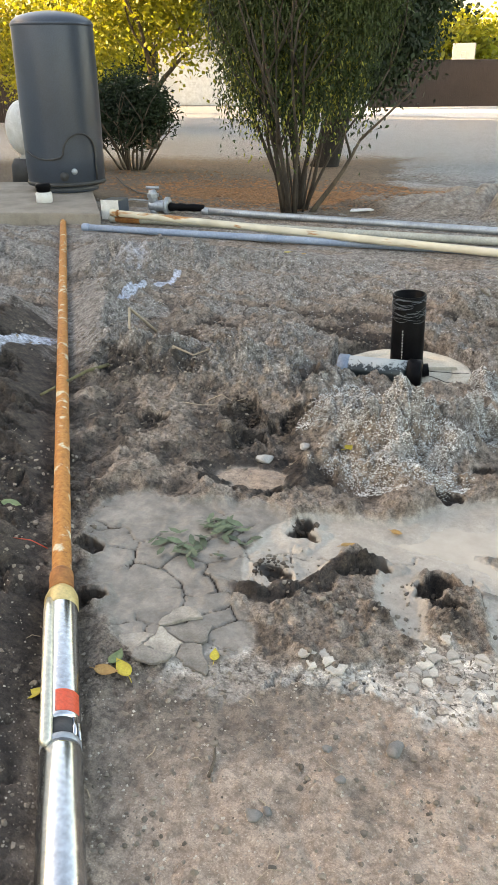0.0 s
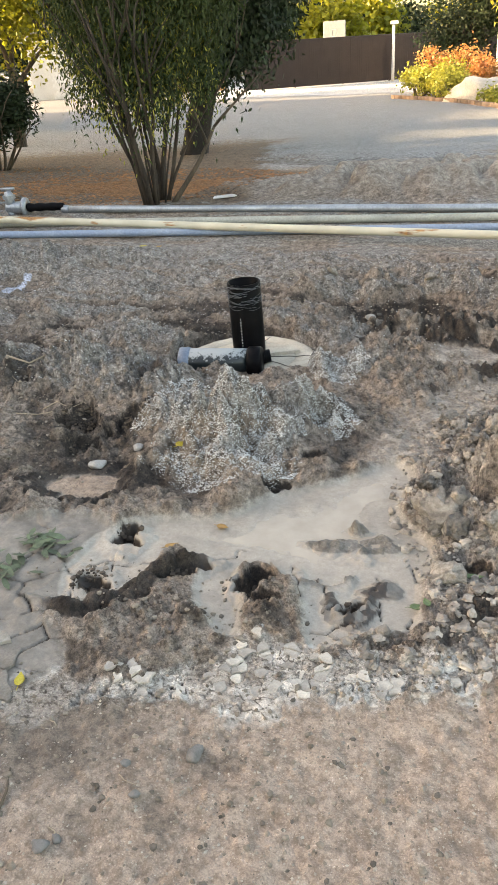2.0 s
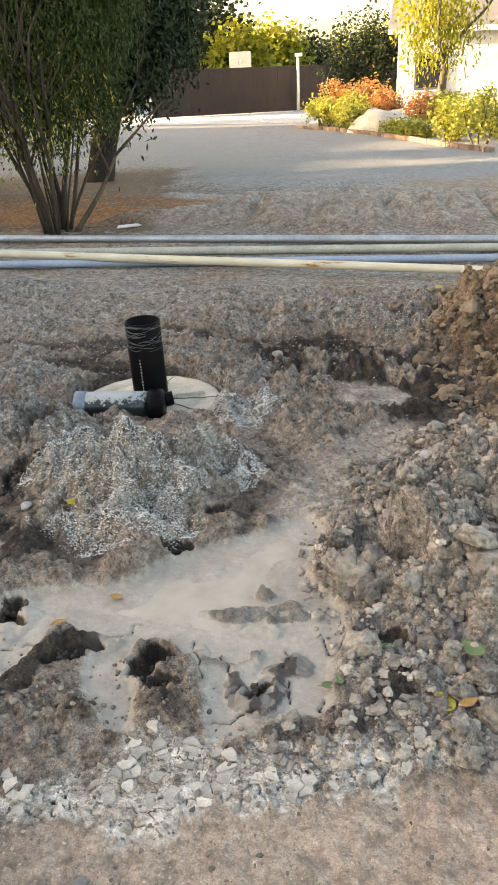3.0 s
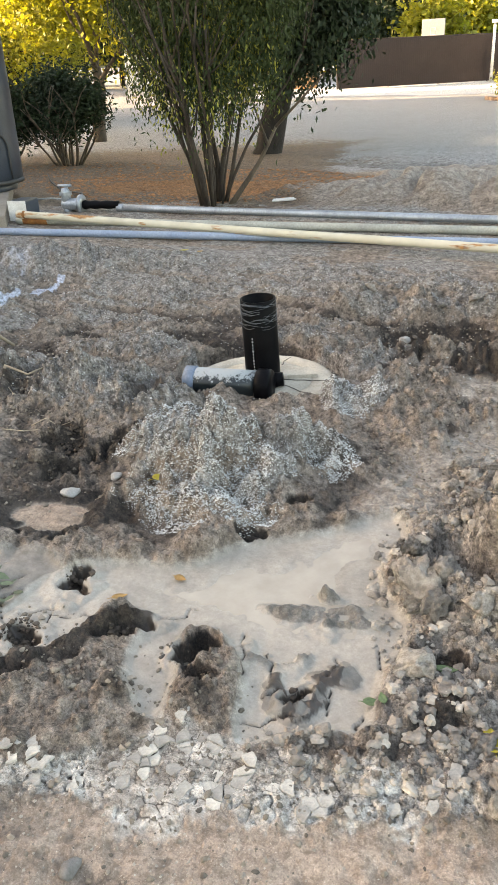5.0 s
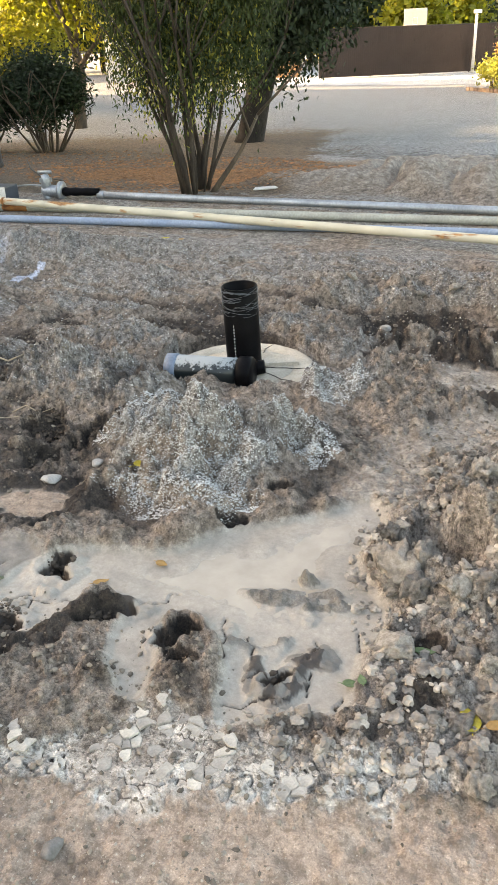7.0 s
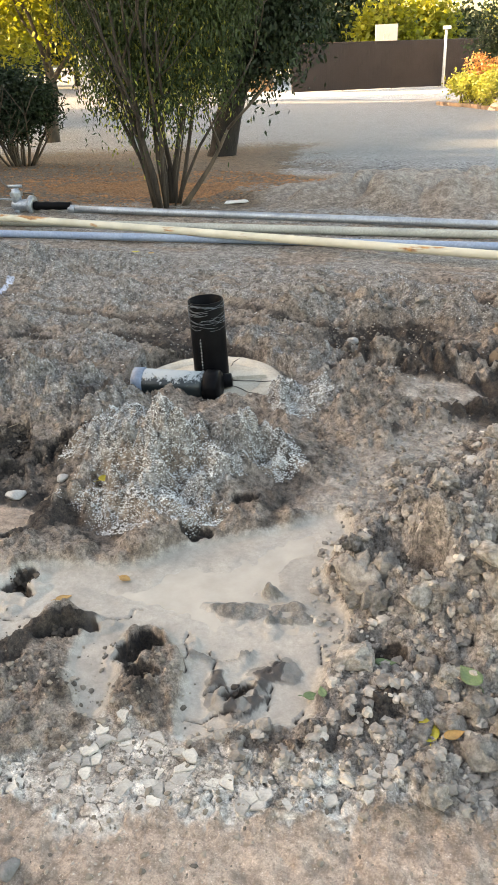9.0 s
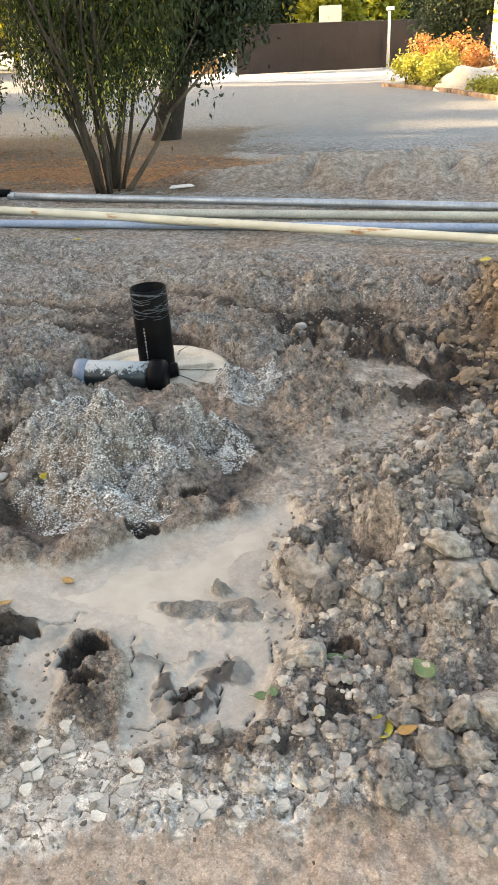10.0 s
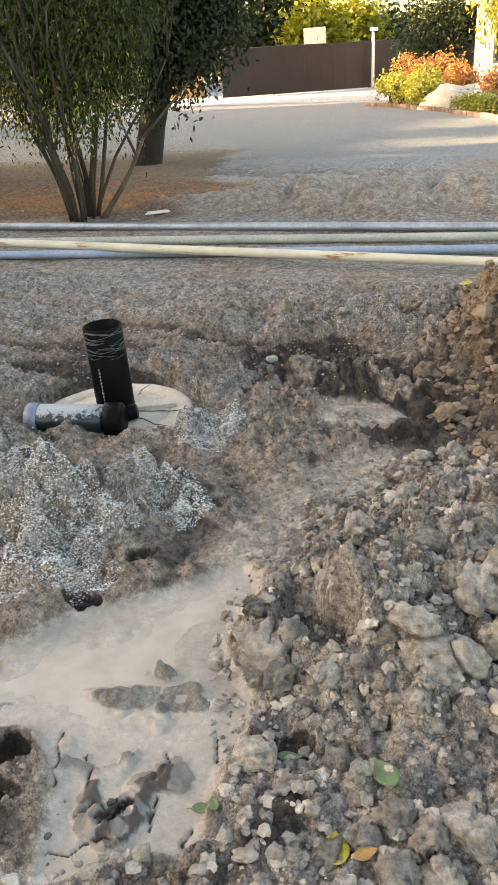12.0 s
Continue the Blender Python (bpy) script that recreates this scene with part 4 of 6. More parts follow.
def riser():
    """black plastic standpipe through the lid of the septic tank, with a capped sidearm"""
    ob = thing("standpipe", (-0.972, 3.957, -0.008), "black plastic standpipe rising through a round concrete lid", "pipe")
    lean = pose(0, 0, 0, 2.0, -1.2, 0)
    bm = hollow(0.0865, 0.009, 0.469)
    bmesh.ops.transform(bm, matrix=lean, verts=bm.verts)
    pipe = part("pipe", bm, MAT_ABS, ob)
    rnd = random.Random(4)
    for i in range(64):
        h = rnd.uniform(0.34, 0.462)
        a0, ln = rnd.uniform(0, 6.28), rnd.uniform(0.5, 2.0)
        pts = [lean @ Vector((0.087 * math.cos(a0 + ln * k / 8), 0.087 * math.sin(a0 + ln * k / 8), h - 0.007 * math.sin(k * 0.5 + i))) for k in range(9)]
        part("smear", tube(pts, rnd.uniform(0.0006, 0.0013), 5), MAT_SMEAR, pipe, "grey dried cement smear" if i == 0 else "")
    for i in range(13):
        a0 = math.atan2(-1.0, -0.05)
        p = Vector((0.0867 * math.cos(a0), 0.0867 * math.sin(a0), 0.10 + 0.016 * i))
        part("print_bar", box((0.004 + 0.002 * (i % 3), 0.0012, 0.009), lean @ p), MAT_PRINT, pipe, "pale printed mark" if i == 0 else "", smooth=False)
    return ob


MAT_PRINT = surface("pale_print", (0.30, 0.31, 0.32), (0.22, 0.23, 0.24), 0.6)
MAT_SMEAR = surface("dried_grey_smear", (0.11, 0.13, 0.155), (0.06, 0.07, 0.085), 0.6, 0, 30, 160, 0.3, 0.002)


def splattered(name):
    """black plastic with pale dried mud on its upper side"""
    m, nodes, links, bsdf = material(name)
    vec = mapped(nodes, links)
    geo = nodes.new("ShaderNodeNewGeometry")
    sep = nodes.new("ShaderNodeSeparateXYZ")
    links.new(geo.outputs["Normal"], sep.inputs[0])
    n = tex_noise(nodes, links, vec, 42, 6, 0.75)
    add = nodes.new("ShaderNodeMath")
    add.operation = "MULTIPLY_ADD"
    add.inputs[1].default_value = 0.42
    links.new(sep.outputs["Z"], add.inputs[0])
    links.new(n, add.inputs[2])
    fac = ramp(nodes, links, add.outputs[0], [(0.73, (0, 0, 0)), (0.80, (1, 1, 1))])
    links.new(mix(nodes, links, fac, (0.010, 0.016, 0.018), (0.34, 0.36, 0.36)), bsdf.inputs["Base Color"])
    links.new(ramp(nodes, links, fac, [(0, (0.3, 0.3, 0.3)), (1, (0.85, 0.85, 0.85))]), bsdf.inputs["Roughness"])
    bumped(nodes, links, bsdf, fac, 0.4, 0.003)
    return m


MAT_SPLAT = splattered("mud_splattered_black_plastic")
MAT_CAPBLUE = surface("blue_grey_plastic", (0.10, 0.14, 0.20), (0.16, 0.21, 0.28), 0.45, 0, 12, 100, 0.2, 0.002)
riser()


def sidearm():
    a, b = Vector((-1.268, 3.690, 0.096)), Vector((-0.876, 3.752, 0.096))
    ob = thing("capped_sidearm", a, "mud splattered black pipe piece with a blue-grey cap", "pipe")
    d = (b - a).normalized()
    L = (b - a).length
    part("barrel", tube([d * t for t in (0.045, 0.06, 0.20, L - 0.03)], [0.068, 0.070, 0.070, 0.070], 32), MAT_SPLAT, ob, "black barrel under pale dried mud")
    part("cap", tube([d * t for t in (0.0, 0.006, 0.055, 0.06)], [0.062, 0.075, 0.075, 0.071], 32), MAT_CAPBLUE, ob, "blue-grey end cap")
    e = d * (L - 0.02)
    part("fitting", tube([e - d * 0.02, e - d * 0.012, e + d * 0.045, e + d * 0.055], [0.07, 0.080, 0.080, 0.072], 32), MAT_ABS, ob, "black socket fitting")
    part("elbow", tube([e + Vector(v) for v in ((-0.02, 0.10, -0.03), (0.03, 0.125, -0.015), (0.06, 0.135, -0.01))], [0.036, 0.036, 0.034], 18), MAT_ABS, ob, "black outlet stub")
    return ob


sidearm()


def lid():
    ob = thing("septic_lid", (-0.979, 3.957, 0.004), "round pale concrete tank lid with cracked rim", "lid")
    rnd = random.Random(7)
    bm = bmesh.new()
    R, n = 0.355, 72
    prof = [(1.0, -0.05), (1.0, 0.02), (0.985, 0.034), (0.95, 0.04), (0.72, 0.038), (0.715, 0.034), (0.70, 0.034), (0.695, 0.038), (0.3, 0.04)]
    rings = []
    for r, z in prof:
        rings.append([bm.verts.new((R * r * (1 + 0.02 * noise.noise(Vector((math.cos(2 * math.pi * i / n) * 3, math.sin(2 * math.pi * i / n) * 3, r)))) * math.cos(2 * math.pi * i / n),
                                    R * r * (1 + 0.02 * noise.noise(Vector((math.cos(2 * math.pi * i / n) * 3, math.sin(2 * math.pi * i / n) * 3, r + 5)))) * math.sin(2 * math.pi * i / n),
                                    z + 0.004 * noise.noise(Vector((i * 0.9, r * 9, 1.3))))) for i in range(n)])
    skin(bm, rings)
    part("slab", bm, MAT_LID, ob)
    bm = bmesh.new()
    pts = [(0.02, -0.02), (0.26, 0.10), (0.20, 0.17), (-0.02, 0.16), (-0.03, 0.02)]
    lo = [bm.verts.new((x, y, 0.040)) for x, y in pts]
    hi = [bm.verts.new((x * 0.98, y * 0.98, 0.056 + 0.004 * rnd.random())) for x, y in pts]
    skin(bm, [lo, hi])
    part("chipped_piece", bm, MAT_LID, ob, "broken flake of concrete", smooth=False)
    for a0 in (0.2, 1.5, 3.6, 5.4, 5.9):
        pts = [Vector(((0.09 + 0.25 * k / 6) * math.cos(a0 + 0.05 * rnd.uniform(-1, 1)), (0.09 + 0.25 * k / 6) * math.sin(a0 + 0.05 * rnd.uniform(-1, 1)), 0.0405)) for k in range(7)]
        part("crack", tube(pts, 0.0022, 5), MAT_DARKGRIT, ob, "dark crack line")
    return ob


MAT_DARKGRIT = surface("dark_grit", (0.07, 0.06, 0.05), (0.11, 0.09, 0.075), 0.95, 0, 20, 120, 0.6, 0.004)
lid()


def pump():
    """submersible well pump with its rusted drop pipe"""
    a = Vector((-0.59, 0.50, 0.0))
    b = Vector((-5.41, 6.72, 0.0))
    L = (b - a).length
    d = (b - a).normalized()
    P = lambda t: Vector((d.x * t, d.y * t, 0.062 + 0.062 * t / L))
    up = Vector((0, 0, 1))
    side = d.cross(up)
    ob = thing("well_pump", (a.x, a.y, 0.0), "steel submersible well pump with rusty drop pipe", "pump")
    T = 0.645
    part("motor", tube([P(t) for t in (0.0, 0.01, 0.02, T - 0.02, T - 0.012, T)], [0.03, 0.048, 0.051, 0.051, 0.048, 0.048], 40), MAT_STEEL, ob, "polished steel motor barrel")
    part("motor_band", tube([P(t) for t in (T, T + 0.004, T + 0.016, T + 0.02)], [0.046, 0.049, 0.049, 0.046], 40), MAT_GALV, ob)
    part("intake", tube([P(t) for t in (T + 0.02, T + 0.075)], [0.041, 0.041], 32), MAT_TANKRIM, ob, "dark intake screen")
    for k in range(10):
        an = 2 * math.pi * k / 10
        o = (side * math.cos(an) + up * math.sin(an)) * 0.043
        if k in (2, 3):
            continue
        part("intake_bar", tube([P(T + 0.02) + o, P(T + 0.075) + o], 0.006, 8), MAT_STEEL, ob)
    t1, t2 = T + 0.075, T + 0.53
    part("barrel", tube([P(t) for t in (t1, t1 + 0.006, t2, t2 + 0.02)], [0.046, 0.048, 0.048, 0.044], 40), MAT_STEEL, ob, "steel pump barrel")
    tilt = side * 0.5 + up * 0.86
    # red label wraps part of the barrel
    bm = bmesh.new()
    rows = []
    for t in (t1 + 0.012, t1 + 0.085):
        rows.append([bm.verts.new(P(t) + (side * math.cos(an) + up * math.sin(an)) * 0.0488) for an in [radians(v) for v in range(20, 101, 10)]])
    for i in range(len(rows[0]) - 1):
        bm.faces.new((rows[0][i], rows[0][i + 1], rows[1][i + 1], rows[1][i]))
    part("label", bm, MAT_RED, ob, "orange-red label band")
    g = side * -0.030 + up * 0.040
    part("cable_guard", tube([P(t) + g for t in (T - 0.01, T + 0.0, t2 - 0.03, t2 + 0.02)], [0.006, 0.016, 0.016, 0.008], 14), MAT_CREAMSTEEL, ob, "pale steel cable guard")
    part("discharge_head", tube([P(t) for t in (t2 + 0.0, t2 + 0.012, t2 + 0.06, t2 + 0.085, t2 + 0.10)], [0.047, 0.05, 0.05, 0.043, 0.034], 32), MAT_BRASS, ob, "yellow brass discharge head")
    n = 60
    ts = [t2 + 0.08 + (L - t2 - 0.08) * i / n for i in range(n + 1)]
    part("drop_pipe", tube([P(t) for t in ts], [0.031 + 0.0012 * noise.noise(Vector((i * 1.7, 0, 0))) for i in range(n + 1)], 24), rusty_pipe(), ob, "rust scaled drop pipe with bare cream patches")
    c = ts[0] + 0.02
    part("coupling", tube([P(t) for t in (c, c + 0.008, c + 0.09, c + 0.10)], [0.033, 0.038, 0.037, 0.032], 24), MAT_RUST, ob, "rusted threaded coupling")
    return ob


def rusty_pipe():
    m, nodes, links, bsdf = material("rust_scaled_pipe")
    vec = mapped(nodes, links)
    n1, n2 = tex_noise(nodes, links, vec, 13, 5), tex_noise(nodes, links, vec, 60, 5, 0.7)
    rust = ramp(nodes, links, n2, [(0.25, (0.14, 0.05, 0.02)), (0.45, (0.42, 0.165, 0.04)), (0.75, (0.58, 0.27, 0.07))])
    cream = ramp(nodes, links, n2, [(0.3, (0.52, 0.43, 0.27)), (0.7, (0.66, 0.60, 0.44))])
    fac = ramp(nodes, links, n1, [(0.57, (0, 0, 0)), (0.64, (1, 1, 1))])
    links.new(mix(nodes, links, fac, rust, cream), bsdf.inputs["Base Color"])
    bsdf.inputs["Roughness"].default_value = 0.85
    bumped(nodes, links, bsdf, n2, 0.8, 0.006)
    return m


MAT_RED = surface("orange_red_label", (0.70, 0.09, 0.035), (0.60, 0.07, 0.03), 0.45)
MAT_BRASS = surface("yellow_brass", (0.62, 0.47, 0.20), (0.50, 0.38, 0.17), 0.45, 0.3, 20, 100, 0.2, 0.002)
MAT_CREAMSTEEL = surface("pale_steel", (0.70, 0.66, 0.54), (0.60, 0.57, 0.47), 0.35, 0.7, 10, 80, 0.05, 0.001)
pump()

# ---------------------------------------------------------------- trees and shrubs
def leaves(n, blobs, size, droop=0.3, seed=1, clump=22, spread=0.10):
    """many small leaf blades, gathered in clumps inside the blobs"""
    g = np.random.default_rng(seed)
    blobs = np.array(blobs, float)
    vol = blobs[:, 3] * blobs[:, 4] * blobs[:, 5]
    nc = max(n // clump, 1)
    which = g.choice(len(blobs), nc, p=vol / vol.sum())
    u = g.normal(size=(nc, 3))
    u /= np.linalg.norm(u, axis=1)[:, None]
    u *= (g.random(nc) ** 0.45)[:, None]
    cen = blobs[which, :3] + u * blobs[which, 3:]
    c = np.repeat(cen, clump, 0) + g.normal(size=(nc * clump, 3)) * np.array([spread, spread, spread * (1 + 2 * droop)])
    m = len(c)
    a = g.random(m) * 2 * np.pi
    el = -droop * 1.2 + g.normal(size=m) * 0.5
    d = np.stack([np.cos(a) * np.cos(el), np.sin(a) * np.cos(el), np.sin(el)], -1)
    w = np.cross(d, g.normal(size=(m, 3)))
    w /= np.linalg.norm(w, axis=1)[:, None] + 1e-9
    s = size[0] * (0.6 + 0.8 * g.random(m))[:, None]
    ww = w * size[1] * (0.7 + 0.6 * g.random(m))[:, None]
    v = np.stack([c, c + d * s * 0.45 + ww, c + d * s, c + d * s * 0.45 - ww], 1).reshape(-1, 3)
    f = np.arange(m * 4).reshape(-1, 4)
    return [tuple(p) for p in v.tolist()], [], f.tolist()


def grow(bm, start, way, length, r, rnd, depth, tips, bend=0.25, lift=0.05, kids=2, seg=8):
    pts, rad = [Vector(start)], [r]
    way = Vector(way).normalized()
    steps = 5
    for i in range(steps):
        way = (way + Vector((rnd.uniform(-bend, bend), rnd.uniform(-bend, bend), lift + rnd.uniform(-bend, bend) * 0.5))).normalized()
        pts.append(pts[-1] + way * length / steps)
        rad.append(r * (1 - 0.55 * (i + 1) / steps))
    tube(pts, rad, seg, bm)
    tips.append(pts[-1])
    if depth:
        for i in range(kids):
            p = pts[rnd.choice((2, 3, 4, 5))]
            w = (way + Vector((rnd.uniform(-1, 1), rnd.uniform(-1, 1), rnd.uniform(-0.1, 0.7)))).normalized()
            grow(bm, p, w, length * rnd.uniform(0.5, 0.75), rad[3] * 0.75, rnd, depth - 1, tips, bend, lift, kids, max(5, seg - 2))


def tree(name, at, label, bole, blobs, n, size, leafmat, barkmat, seed, droop=0.3, height=2.0, lean=(0, 0, 1), limbs=3, clump=22, spread=0.12, category="tree"):
    rnd = random.Random(seed)
    at = Vector((at[0], at[1], ground_z(at[0], at[1]) - 0.05))
    ob = thing(name, at, label, category)
    bm = bmesh.new()
    w = Vector(lean).normalized()
    pts = [Vector((0, 0, 0)), w * 0.12 + Vector((0, 0, 0.0)), w * height * 0.35, w * height * 0.7 + Vector((0.05, 0.03, 0)), w * height]
    tube(pts, [bole * 1.25, bole * 1.08, bole, bole * 0.92, bole * 0.7], 14, bm)
    tips = []
    for k in range(limbs):
        a = 2 * math.pi * k / limbs + rnd.random()
        grow(bm, w * height * rnd.uniform(0.72, 0.98), (math.cos(a) * 0.8, math.sin(a) * 0.8, 0.9), height * rnd.uniform(0.7, 1.0), bole * 0.5, rnd, 2, tips)
    part("trunk", bm, barkmat, ob)
    part("crown", leaves(n, blobs, size, droop, seed, clump, spread), leafmat, ob, smooth=False)
    return ob


def shrub():
    rnd = random.Random(12)
    x, y = -3.46, 8.32
    ob = thing("weeping_shrub", (x, y, ground_z(x, y)), "tall multi-stemmed green shrub with drooping leaves", "shrub")
    tips = []
    for k in range(19):
        a = 2 * math.pi * k / 19 + rnd.uniform(-0.2, 0.2)
        out = rnd.uniform(0.10, 0.36)
        bm = bmesh.new()
        grow(bm, (0.15 * math.cos(a) * rnd.random(), 0.13 * math.sin(a), -0.05), (out * math.cos(a), out * math.sin(a), 1.0), rnd.uniform(1.5, 2.2), rnd.uniform(0.012, 0.034), rnd, 2, tips, 0.20, 0.06, 2)
        part("stem", bm, MAT_STEM, ob)
    # one leaning limb
    bm = bmesh.new()
    grow(bm, (0.18, 0.0, -0.04), (0.6, 0.2, 0.9), 0.95, 0.034, rnd, 1, tips, 0.08, 0.02, 2)
    part("stem", bm, MAT_BARKPALE, ob, "pale leaning stem")
    blobs = [(0.0, 0, 2.1, 0.95, 0.8, 0.75), (-0.45, 0.0, 1.6, 0.42, 0.5, 0.55), (0.40, 0.1, 1.55, 0.42, 0.5, 0.5), (0.0, -0.2, 1.30, 0.62, 0.4, 0.45), (0, 0, 2.9, 1.1, 0.9, 0.6),
             (-0.75, -0.05, 1.35, 0.14, 0.2, 0.35), (0.62, 0.1, 1.25, 0.14, 0.2, 0.30), (-0.62, 0.0, 2.3, 0.4, 0.5, 0.7), (0.7, 0.1, 2.3, 0.45, 0.5, 0.6)]
    part("crown", leaves(95000, blobs, (0.048, 0.0085), 0.85, 5, 24, 0.070), MAT_LEAF, ob, smooth=False)
    # paler leaves among the crown: the lit look is in their colour
    part("lit_leaves", leaves(4500, blobs[1:4], (0.050, 0.0090), 0.85, 6, 20, 0.08), MAT_LEAFLIME, ob, "yellow-green leaves coloured lighter to look lit", smooth=False)
    return ob


shrub()
tree("yard_tree", (-5.0, 13.35), "dark green tree with a thick brown trunk", 0.21,
     [(0.1, 0, 3.1, 2.0, 1.7, 1.1), (0.45, -0.2, 1.95, 1.15, 1.0, 0.75), (-0.7, 0, 1.9, 1.1, 1.0, 0.75), (1.25, -0.2, 2.15, 0.7, 0.8, 0.62), (0.9, -0.5, 1.65, 0.4, 0.4, 0.35)],
     60000, (0.095, 0.024), MAT_LEAFDARK, MAT_BARK, 21, 0.6, 1.9, (0.24, 0, 1), 4, 26, 0.13)
tree("golden_tree", (-9.9, 15.6), "sunlit yellow-green tree with a forked trunk", 0.13,
     [(0, 0, 3.2, 2.4, 2.0, 1.2), (1.2, 0, 2.5, 1.0, 1.0, 0.7), (-1.6, 0, 2.6, 1.2, 1.0, 0.8), (0.0, 0.3, 4.6, 2.6, 2.2, 1.2)],
     26000, (0.11, 0.038), MAT_LEAFGOLD, MAT_BARKPALE, 31, 0.3, 1.5, (0.08, 0, 1), 3, 20, 0.2)
tree("golden_tree", (-15.8, 20.3), "sunlit yellow-green tree among others", 0.16,
     [(0, 0, 2.8, 2.6, 2.2, 1.3), (1.0, 0, 1.7, 1.3, 1.2, 0.7), (-1.5, 0, 1.8, 1.3, 1.0, 0.8), (0.0, 0.3, 4.4, 2.6, 2.2, 1.2)],
     26000, (0.12, 0.042), MAT_LEAFGOLD, MAT_BARK, 32, 0.3, 1.3, (0, 0, 1), 3, 20, 0.22)
tree("golden_tree", (-21.5, 29.5), "sunlit yellow-green tree with a dark trunk", 0.16,
     [(0, 0, 3.4, 2.3, 2.0, 1.3), (-1.2, 0, 2.2, 1.2, 1.0, 0.7), (0.0, 0.3, 4.8, 2.4, 2.2, 1.2)],
     24000, (0.12, 0.042), MAT_LEAFGOLD, MAT_BARK, 33, 0.3, 1.7, (-0.1, 0, 1), 3, 20, 0.22)


def bush(at, label, blobs, n, size, mat, seed, stems=9, droop=0.2, spread=0.06, name="bush", reach=0.8):
    rnd = random.Random(seed)
    ob = thing(name, (at[0], at[1], ground_z(*at) - 0.02), label, "shrub")
    tips = []
    for k in range(stems):
        a = rnd.uniform(0, 6.28)
        bm = bmesh.new()
        grow(bm, (0.15 * math.cos(a), 0.15 * math.sin(a), -0.03), (0.7 * math.cos(a), 0.7 * math.sin(a), 1.0), reach * rnd.uniform(0.7, 1.1), 0.022, rnd, 1, tips, 0.2, 0.05, 2, 7)
        part("stem", bm, MAT_BARKPALE, ob)
    part("foliage", leaves(n, blobs, size, droop, seed, 22, spread), mat, ob, smooth=False)
    return ob


bush((-7.75, 11.6), "dense dark green bush with bare lower stems", [(-0.1, 0, 1.12, 0.42, 0.4, 0.26), (-0.42, 0, 0.92, 0.32, 0.35, 0.40), (0.42, 0, 1.0, 0.30, 0.35, 0.36), (0.1, -0.1, 0.74, 0.42, 0.35, 0.28), (0.66, 0, 0.86, 0.16, 0.2, 0.22), (-0.1, 0.1, 1.36, 0.22, 0.2, 0.16), (-0.62, 0, 0.66, 0.16, 0.2, 0.24)], 15000, (0.075, 0.015), MAT_LEAFDARK, 41, 16, 0.2, 0.075, reach=0.95)
bush((-8.9, 11.3), "dense dark green bush beside another", [(0, 0, 1.0, 0.5, 0.5, 0.36), (0.35, 0, 0.7, 0.35, 0.4, 0.35), (-0.3, 0, 0.75, 0.3, 0.4, 0.4)], 12000, (0.075, 0.015), MAT_LEAFDARK, 42, 12, 0.2, 0.075, reach=0.9)

# ---------------------------------------------------------------- fence, buildings and far planting
def fence_line(a, b, name, label, h=1.95):
    a, b = Vector((*a, 0)), Vector((*b, 0))
    d = b - a
    n = max(2, round(d.length / 2.4))
    ob = thing(name, a, label, "fence", kind="structure")
    turn = math.atan2(d.y, d.x)
    w = d.length / n
    for i in range(n):
        m = Matrix.Translation(d * ((i + 0.5) / n)) @ Matrix.Rotation(turn, 4, "Z")
        bm = bmesh.new()
        k = 26
        for j in range(k):
            x = -w / 2 + w * (j + 0.5) / k
            box((w / k * 0.94, 0.02 + 0.004 * (j % 2), h - 0.04), (x, 0.004 * (j % 2), h / 2 + 0.02), 0, bm)
        bmesh.ops.transform(bm, matrix=m, verts=bm.verts)
        part("panel", bm, MAT_FENCE, ob, "" if i else "brown slatted panel", smooth=False)
        bm = tube([(-w / 2, 0.03, 0), (-w / 2, 0.03, h + 0.02)], 0.03, 10)
        bmesh.ops.transform(bm, matrix=m, verts=bm.verts)
        part("post", bm, MAT_FENCEPOST, ob)
    bm = tube([Vector((0, 0, h)), d + Vector((0, 0, h))], 0.022, 8)
    part("rail", bm, MAT_FENCEPOST, ob)
    return ob


MAT_FENCEPOST = surface("brown_coated_post", (0.03, 0.017, 0.014), (0.024, 0.014, 0.012), 0.55)
MAT_TANGATE = surface("tan_boards", (0.42, 0.24, 0.11), (0.33, 0.19, 0.09), 0.7, 0, 2, 30, 0.3, 0.005)
fence_line((-11.7, 36.7), (-4.0, 42.2), "fence", "brown privacy slat fence along the drive")
fence_line((-4.0, 42.2), (14.0, 52.0), "fence", "brown privacy slat fence running behind the planting")
fence_line((-20.2, 21.5), (-16.8, 23.6), "fence", "brown privacy fence behind the tank")
gate = thing("tan_gate", (-14.4, 38.2, 0), "tan wooden gate standing in sunlight", "gate", rz=10)
for i in range(12):
    part("board", box((0.19, 0.03, 1.7), (-1.1 + 0.2 * i, 0, 0.88), 0.004), MAT_TANGATE, gate, smooth=False)
for zz in (0.35, 1.45):
    part("crossbar", box((2.5, 0.05, 0.10), (0, 0.04, zz), 0.004), MAT_TANGATE, gate, smooth=False)

lamp = thing("yard_lamp_post", (-5.72, 40.5, 0), "pale metal pole with a small lamp head", "lamp post")
part("pole", tube([(0, 0, 0), (0, 0, 2.3)], [0.075, 0.06], 14), MAT_WHITE, lamp)
part("head", box((0.34, 0.20, 0.14), (0.03, 0, 2.42), 0.03), MAT_WHITE, lamp, smooth=False)
part("bracket", box((0.08, 0.08, 0.12), (0, 0, 2.32), 0.01), MAT_GALV, lamp, smooth=False)

